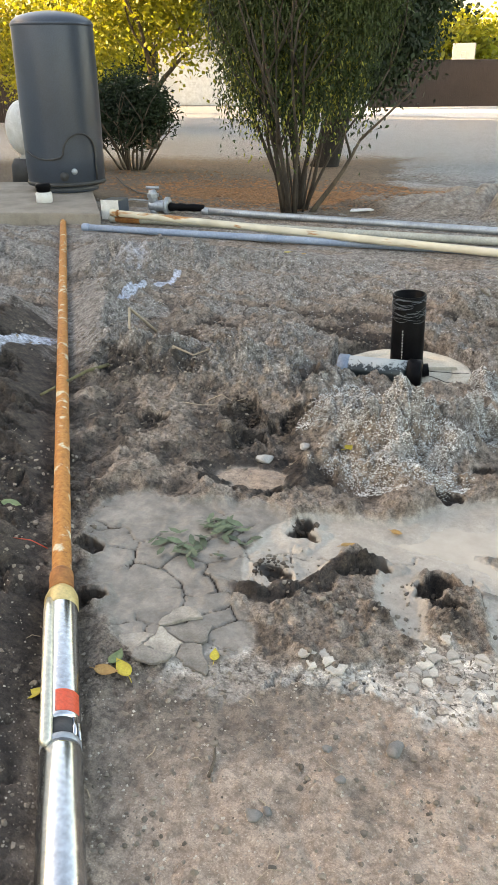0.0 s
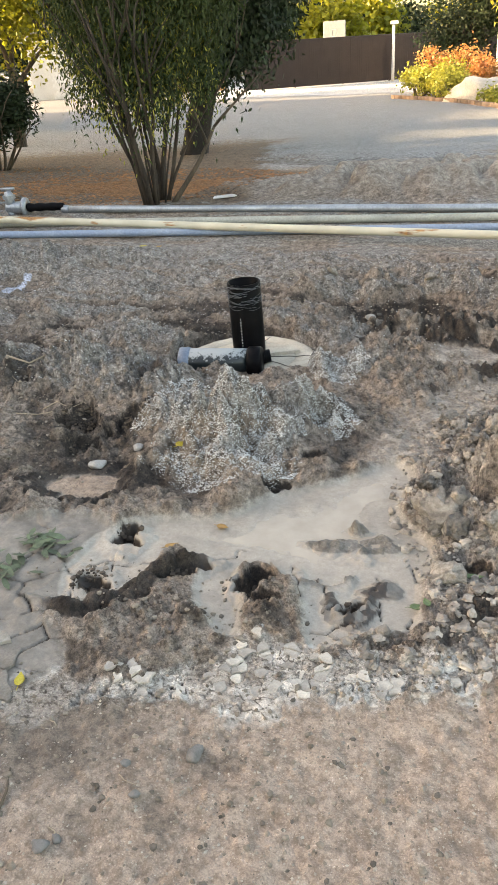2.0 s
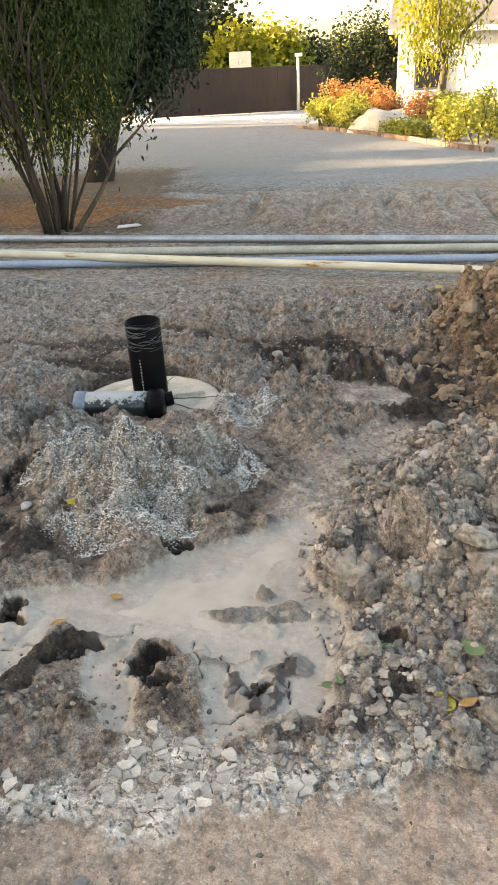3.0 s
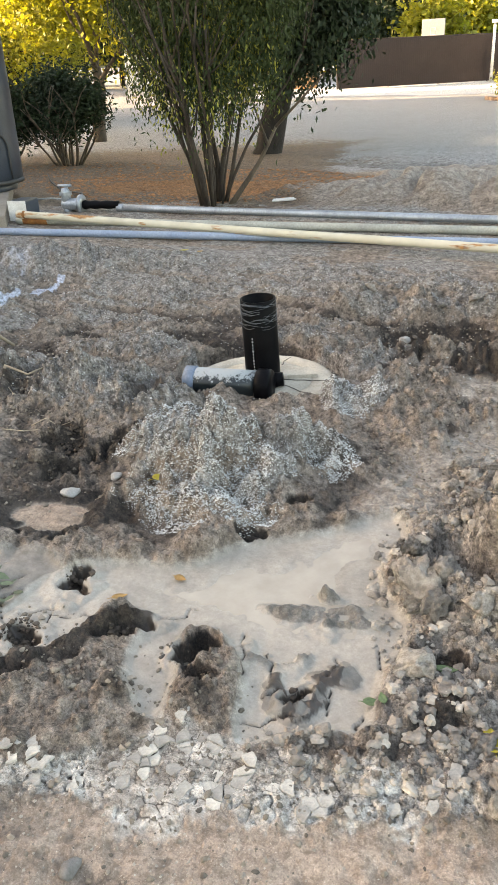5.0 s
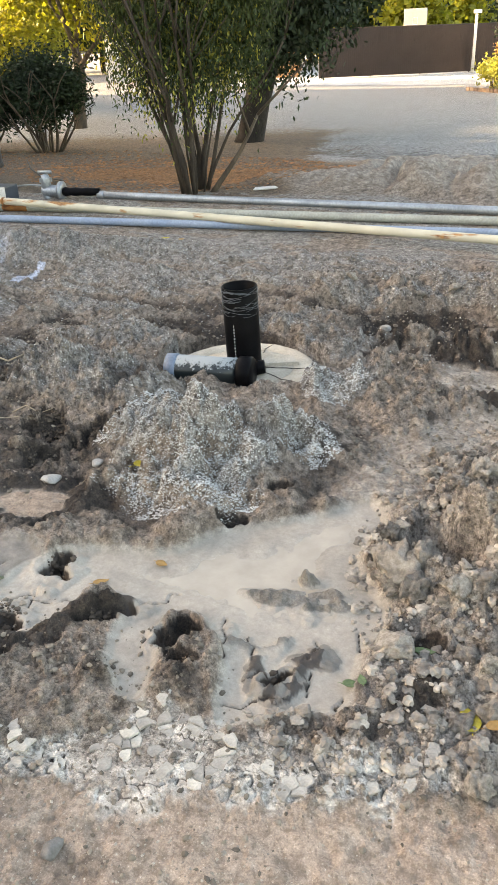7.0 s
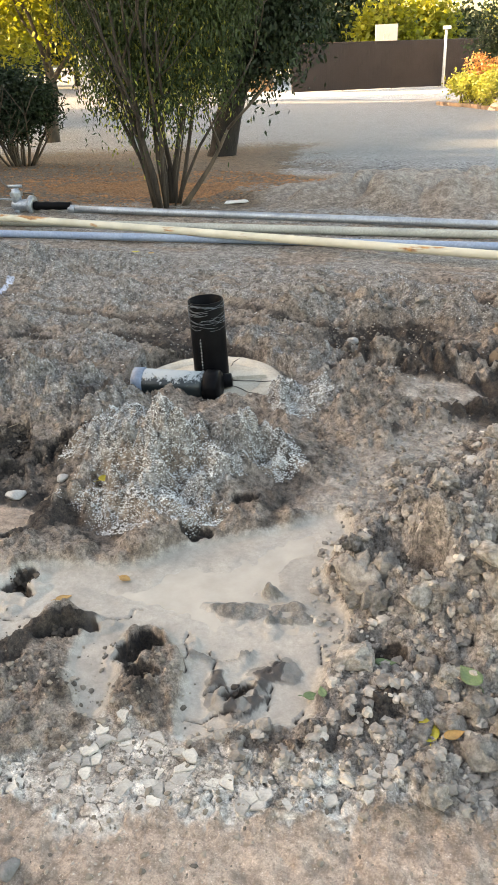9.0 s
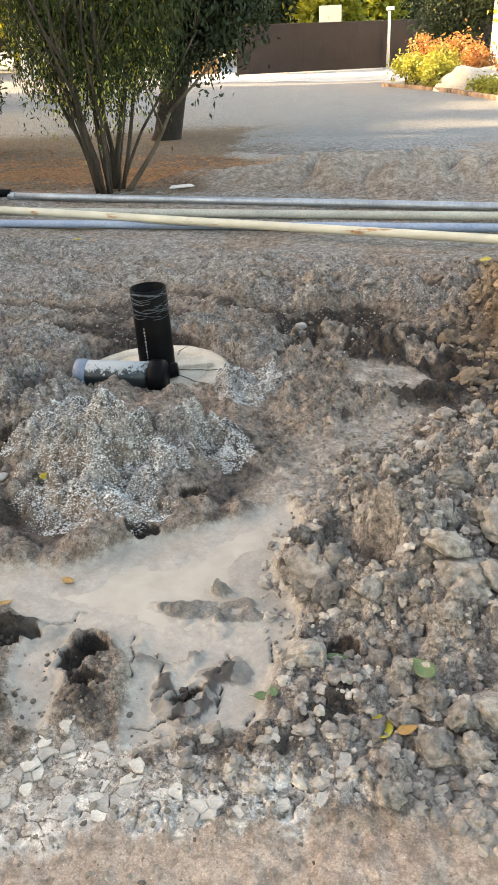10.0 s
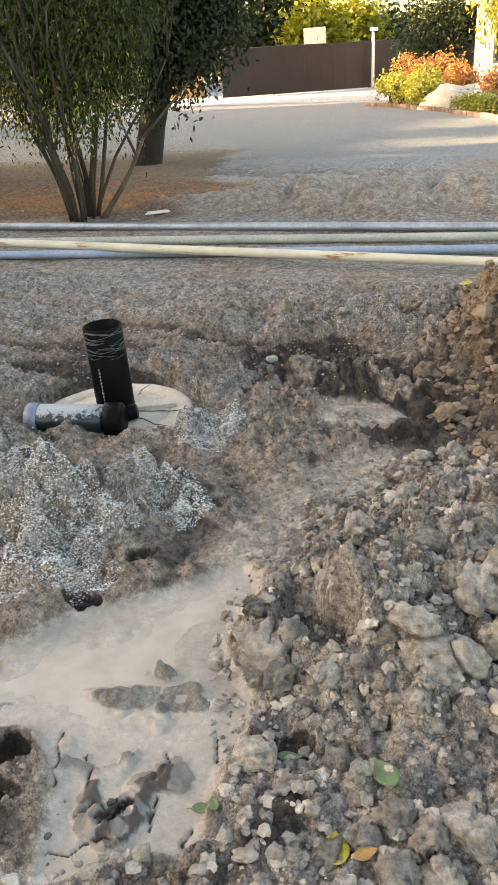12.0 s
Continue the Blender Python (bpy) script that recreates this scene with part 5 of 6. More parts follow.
MAT_BOARD = surface("weathered_white_board", (0.17, 0.185, 0.20), (0.14, 0.15, 0.165), 0.5)
hoop = thing("basketball_hoop", (-9.65, 45.9, 0), "white backboard on a pole behind the fence", "hoop", rz=-12)
part("backboard", box((1.28, 0.05, 0.92), (0, 0, 2.36), 0.02), MAT_BOARD, hoop, "white backboard", smooth=False)
for sx, sz, dx, dz in ((0.25, 0.02, 0, 0.16), (0.25, 0.02, 0, -0.16), (0.02, 0.34, 0.125, 0), (0.02, 0.34, -0.125, 0)):
    part("target_mark", box((sx, 0.008, sz), (dx, -0.03, 2.25 + dz)), MAT_GALV, hoop, smooth=False)
part("pole", tube([(0, 0.15, 0), (0, 0.15, 2.2), (0, 0.04, 2.4)], 0.05, 12), MAT_GALV, hoop)
bm = bmesh.new()
tor = [ring(bm, (0.23 * math.cos(a), -0.27 + 0.23 * math.sin(a), 1.98), (-math.sin(a), math.cos(a), 0), 0.012, 6, Vector((0, 0, 1))) for a in [2 * math.pi * i / 24 for i in range(24)]]
skin(bm, tor + [tor[0]], cap=False)
part("rim", bm, MAT_RUST, hoop, "orange rim")


def building(name, at, rz, size, label, door=True, window=False, eave=0.35):
    ob = thing(name, (*at, 0), label, "building", rz=rz)
    w, d, h = size
    part("wall", box((w, d, h), (0, d / 2, h / 2), 0.01), MAT_WHITEPAINT, ob, smooth=False)
    bm = bmesh.new()
    e = eave
    a = [bm.verts.new(v) for v in ((-w / 2 - e, -e, h), (w / 2 + e, -e, h), (w / 2 + e, d + e, h), (-w / 2 - e, d + e, h))]
    b = [bm.verts.new(v) for v in ((-w / 2 - e, d / 2 - 0.05, h + d * 0.18), (w / 2 + e, d / 2 - 0.05, h + d * 0.18), (w / 2 + e, d / 2 + 0.05, h + d * 0.18), (-w / 2 - e, d / 2 + 0.05, h + d * 0.18))]
    skin(bm, [a, b])
    part("roof", bm, MAT_ROOF, ob, "grey shingle roof", smooth=False)
    part("fascia", box((w + 2 * e, 0.05, 0.16), (0, -e + 0.01, h - 0.03), 0.005), MAT_WHITEPAINT, ob, smooth=False)
    if door:
        dr = part("garage_door", box((w * 0.62, 0.04, 2.15), (-w * 0.05, -0.022, 1.08), 0.006), MAT_WHITE, ob, "white panelled garage door", smooth=False)
        for i in range(4):
            for j in range(4):
                part("door_panel", box((w * 0.62 / 4 - 0.12, 0.02, 0.40), (-w * 0.05 + (j - 1.5) * w * 0.62 / 4, -0.05, 0.30 + 0.52 * i), 0.008), MAT_WHITE, dr, smooth=False)
    if window:
        wd = part("window_frame", box((1.1, 0.06, 1.15), (window, -0.03, 1.50), 0.01), MAT_TRIM, ob, "dark window frame", smooth=False)
        part("pane", box((0.46, 0.01, 0.98), (window - 0.25, -0.066, 1.50)), MAT_PANE, wd, smooth=False)
        part("pane", box((0.46, 0.01, 0.98), (window + 0.25, -0.066, 1.50)), MAT_PANE, wd, smooth=False)
        part("sill", box((1.25, 0.14, 0.06), (window, -0.07, 0.90), 0.01), MAT_WHITEPAINT, wd, smooth=False)
    return ob


MAT_ROOF = surface("grey_shingle", (0.16, 0.15, 0.14), (0.22, 0.20, 0.19), 0.9, 0, 2, 25, 0.6, 0.02)
MAT_TRIM = surface("dark_trim_paint", (0.07, 0.07, 0.075), (0.10, 0.10, 0.10), 0.5)
MAT_PANE = material("window_pane")[0]
MAT_PANE.node_tree.nodes["Principled BSDF"].inputs["Base Color"].default_value = (0.02, 0.025, 0.03, 1)
MAT_PANE.node_tree.nodes["Principled BSDF"].inputs["Roughness"].default_value = 0.06
building("garage", (-19.6, 38.6), 15, (7.5, 6.0, 2.7), "white painted garage across the yard")
building("house", (3.7, 31.0), 0, (9.0, 8.0, 2.8), "white house wall behind the flower bed", door=False, window=-3.35)

# ---- flower bed along the drive
bed_edge = [(-3.75, 27.3), (-2.6, 25.8), (-1.42, 23.9), (-0.3, 21.6), (0.55, 19.6), (0.95, 18.6), (1.6, 17.2)]
border = thing("bed_border", (0, 0, 0), "low reddish brick edging round the flower bed", "edging", kind="structure")
MAT_BRICK = surface("weathered_brick", (0.30, 0.20, 0.14), (0.22, 0.15, 0.11), 0.85, 0, 6, 60, 0.5, 0.005, ob_random=0.2)
brick_mesh = None
for (ax, ay), (bx, by) in zip(bed_edge, bed_edge[1:]):
    L = math.hypot(bx - ax, by - ay)
    k = int(L / 0.215)
    for i in range(k):
        t = (i + 0.5) / k
        x, y = ax + (bx - ax) * t, ay + (by - ay) * t
        if brick_mesh is None:
            ob = part("brick", box((0.20, 0.10, 0.12), (0, 0, 0), 0.008), MAT_BRICK, border, smooth=False)
            brick_mesh = ob.data
        else:
            ob = new("brick", brick_mesh)
            ob.parent = border
        ob.matrix_basis = pose(x, y, ground_z(x, y) + 0.04, random.uniform(-3, 3), random.uniform(-3, 3), math.degrees(math.atan2(by - ay, bx - ax)) + random.uniform(-4, 4))

MAT_BOULDER = surface("pale_boulder", (0.58, 0.54, 0.47), (0.44, 0.40, 0.35), 0.9, 0, 3, 30, 0.6, 0.02)


def lump(r, seed, squash=(1, 1, 1), detail=3, amp=0.3, freq=1.2, chisel=0, rugged=False):
    bm = bmesh.new()
    bmesh.ops.create_icosphere(bm, subdivisions=detail, radius=1.0)
    off = Vector((seed * 3.17, seed * 1.31, seed * 0.77))
    for v in bm.verts:
        n = noise.noise(v.co * freq + off) + 0.5 * noise.noise(v.co * freq * 2.3 + off) + 0.35 * noise.noise(v.co * freq * 4.5 + off)
        v.co *= r * (1 + amp * n + (0.22 * abs(noise.noise(v.co * 7.0 + off)) + 0.12 * noise.noise(v.co * 13.0 + off) if rugged else 0.0))
    if chisel:
        rr = random.Random(seed)
        for k in range(chisel):
            w = Vector((rr.gauss(0, 1), rr.gauss(0, 1), rr.gauss(0, 1))).normalized()
            lim = r * rr.uniform(0.55, 0.9)
            for v in bm.verts:
                over = v.co.dot(w) - lim
                if over > 0:
                    v.co -= w * over * 0.9
    for v in bm.verts:
        v.co = Vector((v.co.x * squash[0], v.co.y * squash[1], v.co.z * squash[2]))
    return bm


for x, y, r, s in ((-0.95, 24.6, 0.62, 1), (-0.2, 24.2, 0.4, 2), (0.75, 22.6, 0.42, 3), (-0.55, 26.0, 0.5, 4)):
    ob = part("boulder", lump(r, s, (1.25, 0.9, 0.8)), MAT_BOULDER)
    ob.location = (x, y, ground_z(x, y) + 0.22 * r)
    tagged(ob, "pale rounded boulder among flower bed plants", "boulder", "boulders in the bed")
PLANTS = [(-3.0, 27.6, 0.85, 0.55, "g"), (-2.5, 26.7, 0.8, 0.6, "g"), (-1.9, 26.2, 1.0, 0.6, "g"), (-1.75, 25.1, 0.7, 0.5, "g"), (-2.6, 28.4, 1.35, 0.6, "o"), (-1.6, 28.0, 1.4, 0.7, "o"), (-0.9, 27.0, 1.1, 0.6, "o"),
          (-0.35, 23.1, 0.35, 0.5, "g"), (0.1, 22.2, 0.3, 0.5, "g"), (0.85, 20.6, 0.95, 0.6, "d"), (1.5, 19.8, 1.0, 0.65, "d"), (1.7, 21.8, 1.1, 0.6, "g"), (0.2, 25.4, 0.9, 0.6, "o"), (0.9, 24.9, 1.0, 0.6, "g")]
for i, (x, y, h, r, kind) in enumerate(PLANTS):
    mat = {"g": MAT_LEAFLIME, "o": MAT_FLOWER, "d": MAT_LEAFLIME}[kind]
    lab = {"g": "sunlit yellow-green clump in the flower bed", "o": "orange-red flowering clump in the bed", "d": "rounded green shrub beside the brick edging"}[kind]
    bush((x, y), lab, [(0, 0, h * 0.6, r, r, h * 0.42), (0.25 * r, 0.2 * r, h * 0.4, r * 0.8, r * 0.8, h * 0.35), (-0.3 * r, 0, h * 0.75, r * 0.55, r * 0.6, h * 0.3)], 1500, (0.10, 0.03), mat, 60 + i, 4, 0.1, 0.08, "bed_plant", h * 0.7)

tree("rounded_tree", (-2.2, 33.5), "dark rounded tree beside the white house", 0.14, [(0, 0, 2.0, 1.6, 1.5, 1.0), (0.3, 0, 2.8, 1.3, 1.2, 0.8), (-0.6, 0, 1.5, 0.9, 0.9, 0.7)], 7000, (0.12, 0.045), MAT_LEAFDARK, MAT_BARK, 71, 0.2, 1.2, (0, 0, 1), 3, 24, 0.18)
tree("weeping_tree", (0.6, 26.2), "tall tree with pale drooping branches", 0.12, [(0, 0, 3.0, 1.4, 1.2, 0.8), (-0.3, 0, 2.4, 0.8, 0.8, 0.5)], 3000, (0.16, 0.03), MAT_LEAFGOLD, MAT_BARKPALE, 72, 0.8, 2.2, (0.05, 0, 1), 3, 20, 0.2)
rnd = random.Random(5)
for i in range(26):
    a = radians(-6 + 2.25 * i)            # fan of far trees, seen past the fence
    dist = rnd.uniform(54, 72)
    if 0.5 < math.degrees(a) < 8:
        dist += 8
    x, y = -math.sin(a) * dist, math.cos(a) * dist
    h = rnd.uniform(4.5, 8.0) if i > 8 else rnd.uniform(4.0, 6.0)
    r = h * 0.36
    tree("far_tree", (x, y), "sunlit yellow-green tree beyond the fence" if i % 3 else "dark green tree beyond the fence", 0.18,
         [(0, 0, h * 0.6, r, r, h * 0.33), (r * 0.6, 0, h * 0.4, r * 0.7, r * 0.7, h * 0.22), (-r * 0.6, 0, h * 0.45, r * 0.7, r * 0.7, h * 0.25)], 5000, (0.34, 0.14), MAT_LEAFGOLD if i % 3 else MAT_LEAFDARK, MAT_BARK, 100 + i, 0.2, h * 0.35, (0, 0, 1), 2, 20, 0.4)

# hazy hills far off
bm = bmesh.new()
lo, hi = [], []
for i in range(121):
    a = radians(-100 + 200 * i / 120)
    x, y = -math.sin(a) * 380, math.cos(a) * 380
    lo.append(bm.verts.new((x, y, -5)))
    hi.append(bm.verts.new((x * 1.05, y * 1.05, 9 + 8 * noise.noise(Vector((i * 0.08, 0, 0))) + 2 * noise.noise(Vector((i * 0.5, 3, 0))))))
for i in range(120):
    bm.faces.new((lo[i], lo[i + 1], hi[i + 1], hi[i]))
tagged(part("backdrop", bm, surface("far_hill", (0.16, 0.15, 0.10), (0.11, 0.12, 0.08), 0.95, 0, 0.02, 0.3, 0)), "low wooded hills on the horizon", "hills", kind="structure")

# plain walls added out of view, towards the low sun, to shade the yard
def shade_wall(name, x, y0, y1, h):
    ob = part(name, box((0.3, y1 - y0, h), (0, 0, h / 2)), MAT_WHITEPAINT, None, smooth=False)
    ob.location = (x, (y0 + y1) / 2, -0.1)
    return tagged(ob, "plain pale stucco wall added out of view to shade the yard", "wall", kind="structure")


shade_wall("wall_west", -13.0, -14.0, 11.3, 5.3)
shade_wall("wall_far_west", -45.0, 3.0, 22.5, 8.8)

# ---------------------------------------------------------------- dried plates, clods, grit, litter
MAT_GREYPLATE = surface("grey_mud_plate", (0.36, 0.325, 0.28), (0.22, 0.195, 0.165), 0.92, 0, 14, 140, 0.8, 0.006, ob_random=0.15)


def clip_cell(p, others, half):
    """the Voronoi cell of p as a convex outline"""
    poly = [(p[0] - half, p[1] - half), (p[0] + half, p[1] - half), (p[0] + half, p[1] + half), (p[0] - half, p[1] + half)]
    for q in others:
        mx, my, dx, dy = (p[0] + q[0]) / 2, (p[1] + q[1]) / 2, q[0] - p[0], q[1] - p[1]
        out = []
        for (ax, ay), (bx, by) in zip(poly, poly[1:] + poly[:1]):
            sa, sb = (ax - mx) * dx + (ay - my) * dy, (bx - mx) * dx + (by - my) * dy
            if sa <= 0:
                out.append((ax, ay))
            if sa * sb < 0:
                t = sa / (sa - sb)
                out.append((ax + (bx - ax) * t, ay + (by - ay) * t))
        poly = out
        if len(poly) < 3:
            return []
    return poly


def plates(region, step, seed, limit, gap, thick, curl, lift=0.0, keep=0.8, name="mud_plate", mat=MAT_PLATE):
    rnd = random.Random(seed)
    xs, ys = [p[0] for p in region], [p[1] for p in region]
    pts = []
    y = min(ys) - step
    while y < max(ys) + step:
        x = min(xs) - step
        while x < max(xs) + step:
            pts.append((x + rnd.uniform(-0.48, 0.48) * step, y + rnd.uniform(-0.48, 0.48) * step))
            x += step
        y += step
    made = 0
    arr = np.array(pts)
    inside = poly_dist(arr[:, 0], arr[:, 1], region) + 0.10 * fbm(arr[:, 0], arr[:, 1], 0.2, 3, seed)
    order = list(range(len(pts)))
    rnd.shuffle(order)
    for i in order:
        if inside[i] > 0 or rnd.random() > keep or made >= limit:
            continue
        p = pts[i]
        others = [q for q in pts if q is not p and abs(q[0] - p[0]) < 2.6 * step and abs(q[1] - p[1]) < 2.6 * step]
        cell = clip_cell(p, others, 1.3 * step)
        if len(cell) < 4:
            continue
        # uneven outline: split each side and shift the middle
        fine = []
        for (ax, ay), (bx, by) in zip(cell, cell[1:] + cell[:1]):
            fine.append((ax, ay))
            k = max(1, round(math.hypot(bx - ax, by - ay) / (0.22 * step)))
            fine += [(ax + (bx - ax) * q / k, ay + (by - ay) * q / k) for q in range(1, k)]
        # one field bends all outlines, so that neighbours still fit
        bent = []
        for ax, ay in fine:
            v = Vector((ax / step, ay / step, seed))
            bent.append((ax + step * (0.30 * noise.noise(1.1 * v) + 0.14 * noise.noise(3.1 * v)), ay + step * (0.30 * noise.noise(1.1 * v + Vector((7, 3, 1))) + 0.14 * noise.noise(3.1 * v + Vector((2, 9, 4))))))
        fine = bent
        cx, cy = sum(q[0] for q in fine) / len(fine), sum(q[1] for q in fine) / len(fine)
        bm = bmesh.new()
        g = rnd.uniform(0.8, 1.6) * gap
        tilt = (rnd.uniform(-curl, curl), rnd.uniform(-curl, curl))
        rings = []
        for shrink, dz in ((0.0, -thick), (0.0, -0.2 * thick), (0.10, 0.0), (0.5, 0.0)):
            rr = []
            for ax, ay in fine:
                dx, dy = ax - cx, ay - cy
                L = math.hypot(dx, dy)
                f = max(0.05, (1 - g / max(L, 1e-4)) * (1 - shrink))
                e = 1.0 if shrink < 0.2 else 0.7
                rr.append(bm.verts.new((dx * f, dy * f, dz + 0.30 * thick * e + (dx * tilt[0] + dy * tilt[1]) * f)))
            rings.append(rr)
        skin(bm, rings)
        ob = part(name, bm, mat, ground, smooth=False)
        ob.location = (cx, cy, ground_z(cx, cy) + 0.006 + lift + rnd.uniform(-0.002, 0.004))
        made += 1


plates([(-0.60, 1.56), (-0.46, 1.62), (-0.33, 1.68), (-0.26, 1.80), (-0.18, 1.81), (-0.09, 1.76), (0.05, 1.79), (0.12, 1.78), (0.28, 1.86), (0.40, 1.87), (0.42, 1.81), (0.22, 1.75), (0.05, 1.70), (-0.12, 1.66), (-0.25, 1.62), (-0.45, 1.57)], 0.032, 3, 120, 0.0010, 0.006, 0.016, -0.0055, 0.42)
plates([(-1.25, 1.42), (-1.05, 1.60), (-0.9, 1.62), (-0.78, 1.52), (-0.90, 1.40), (-1.05, 1.34)], 0.080, 5, 30, 0.0025, 0.010, 0.08, -0.003, mat=MAT_GREYPLATE)

CLOD_MESHES = []
for k in range(10):
    bm = lump(1.0, k + 11, (1.0, 0.85, 0.75), 4, 0.62, 1.7, 4, True)
    bmesh.ops.recalc_face_normals(bm, faces=bm.faces)
    me = bpy.data.meshes.new("clod")
    bm.to_mesh(me)
    bm.free()
    me.polygons.foreach_set("use_smooth", [True] * len(me.polygons))
    CLOD_MESHES.append(me)
MAT_CLODOB = surface("dry_mud_clod", (0.48, 0.425, 0.365), (0.22, 0.188, 0.158), 0.95, 0, 2.6, 16, 0.9, 0.010, ob_random=0.22)
MAT_CLAYOB = surface("clay_clod", (0.31, 0.215, 0.14), (0.19, 0.145, 0.105), 0.92, 0, 1.6, 14, 0.7, 0.008, ob_random=0.25)
CLAY_MESHES = [me.copy() for me in CLOD_MESHES[:5]]
for me in CLOD_MESHES:
    me.materials.append(MAT_CLODOB)
for me in CLAY_MESHES:
    me.materials.append(MAT_CLAYOB)


def clod(x, y, r, rnd, meshes, label, sink=0.25):
    ob = new("mud_clod", rnd.choice(meshes))
    ob.matrix_basis = pose(x, y, ground_z(x, y) + r * (0.5 - sink), rnd.uniform(-25, 25), rnd.uniform(-25, 25), rnd.uniform(0, 360)) @ Matrix.Diagonal((r * rnd.uniform(0.8, 1.3), r * rnd.uniform(0.8, 1.2), r, 1))
    return tagged(ob, label, "clod", "clods of dug mud")


rnd = random.Random(77)
count = 0
while count < 195:
    x, y = rnd.uniform(0.08, 1.45), rnd.uniform(1.82, 3.9)
    d = 1 - math.hypot((x - 0.85) / 0.88, (y - 2.82) / 1.15)
    if d < 0.05 or rnd.random() > 0.35 + d or math.hypot(x - 0.28, y - 2.72) < 0.14 or (math.hypot(x - 0.12, y - 4.05) < 0.24):
        continue
    clod(x, y, rnd.choice((0.011, 0.013, 0.015, 0.017, 0.022, 0.026, 0.032, 0.038, 0.046, 0.056)), rnd, CLOD_MESHES, "rough grey-beige clod of dried mud on the dug heap")
    count += 1
for x, y, r in ((0.16, 2.50, 0.085), (0.22, 2.42, 0.06), (0.58, 2.48, 0.10), (0.52, 2.90, 0.06), (0.43, 3.18, 0.07), (0.66, 2.75, 0.09), (0.12, 2.62, 0.05), (0.36, 3.36, 0.05), (0.50, 2.06, 0.06), (0.62, 2.10, 0.05)):
    clod(x, y, 0.75 * r, rnd, CLOD_MESHES, "large grey-beige clod of dug mud on the heap", 0.2)
count = 0
while count < 60:
    x, y = rnd.uniform(0.35, 1.5), rnd.uniform(3.7, 6.1)
    d = 1 - math.hypot((x - 0.95) / 0.68, (y - 4.95) / 1.45)
    if d < 0.02:
        continue
    clod(x, y, rnd.uniform(0.02, 0.065), rnd, CLAY_MESHES, "brown clay clod on the spoil bank")
    count += 1
for i in range(34):
    x, y = rnd.uniform(-0.9, 0.3), rnd.uniform(4.0, 5.4)
    if math.hypot(x + 0.95, y - 4.0) < 0.42 or math.hypot(x - 0.12, y - 4.08) < 0.2:
        continue
    clod(x, y, rnd.uniform(0.012, 0.035), rnd, CLOD_MESHES, "small crumb of dug soil by the pit")


def scatter(name, label, category, n, draw, size, mat, seed, detail=0, sink=0.3, squash=0.7):
    """countless small lumps in one mesh; draw(rng, n) gives plan points"""
    g = np.random.default_rng(seed)
    x, y = draw(g, n)
    z = heights(x, y)
    bm = bmesh.new()
    if detail:
        bmesh.ops.create_icosphere(bm, subdivisions=detail, radius=1.0)
    else:
        for v in ((1, 0, 0), (-1, 0, 0), (0, 1, 0), (0, -1, 0), (0, 0, 1), (0, 0, -1)):
            bm.verts.new(v)
        bm.verts.ensure_lookup_table()
        for a, b, c in ((0, 2, 4), (2, 1, 4), (1, 3, 4), (3, 0, 4), (2, 0, 5), (1, 2, 5), (3, 1, 5), (0, 3, 5)):
            bm.faces.new((bm.verts[a], bm.verts[b], bm.verts[c]))
    bm.verts.index_update()
    v0 = np.array([v.co[:] for v in bm.verts])
    f0 = np.array([[v.index for v in f.verts] for f in bm.faces])
    bm.free()
    m = len(x)
    r = size[0] * (size[1] / size[0]) ** (g.random(m) ** 1.8)
    a = g.random(m) * 6.28
    jit = 1 + (0.75 if detail else 0.45) * (g.random((m, len(v0))) - 0.5)
    v = v0[None] * jit[..., None] * (np.array([1, 1, squash]) * (0.75 + 0.5 * g.random((m, 3))))[:, None, :]
    ca, sa = np.cos(a)[:, None], np.sin(a)[:, None]
    v = np.stack([v[..., 0] * ca - v[..., 1] * sa, v[..., 0] * sa + v[..., 1] * ca, v[..., 2]], -1) * r[:, None, None]
    v += np.stack([x, y, z + r * squash * (1 - 2 * sink)], -1)[:, None, :]
    f = f0[None] + (np.arange(m) * len(v0))[:, None, None]
    ob = part(name, ([tuple(p) for p in v.reshape(-1, 3).tolist()], [], f.reshape(-1, 3).tolist()), mat, None, smooth=False)
    return tagged(ob, label, category, kind="stuff")


def in_blobs(blobs):
    blobs = np.array(blobs, float)

    def draw(g, n):
        w = blobs[:, 2] * blobs[:, 3] * blobs[:, 4]
        k = g.choice(len(blobs), n, p=w / w.sum())
        a, r = g.random(n) * 6.283, np.sqrt(g.random(n))
        return blobs[k, 0] + np.cos(a) * r * blobs[k, 2], blobs[k, 1] + np.sin(a) * r * blobs[k, 3]
    return draw


MAT_PALECRUMB = surface("pale_crumb", (0.42, 0.372, 0.32), (0.20, 0.17, 0.144), 0.95, 0, 14, 130, 0, 0, island=True, ob_random=0.4)
MAT_CRUMB = surface("soil_crumb", (0.25, 0.21, 0.17), (0.14, 0.115, 0.09), 0.95, 0, 14, 130, 0, 0, island=True, ob_random=0.5)
MAT_CRUMBDARK = surface("dark_crumb", (0.11, 0.085, 0.065), (0.06, 0.045, 0.035), 0.95, 0, 14, 130, 0, 0, island=True, ob_random=0.5)
def heaped(draw):
    """thin the grains out unevenly, towards the foot of the heap above all"""
    def pick(g, n):
        x, y = draw(g, n)
        d = np.minimum(np.hypot((x + 0.74) / 0.40, (y - 3.03) / 0.44), np.minimum(np.hypot(x + 0.43, y - 3.78) / 0.19, np.hypot(x + 0.40, y - 3.2) / 0.18))
        keep = 1.1 * fbm(x, y, 0.22, 4, 88) + 0.25 * g.random(n) > 0.9 * d - 0.62
        return x[keep], y[keep]
    return pick


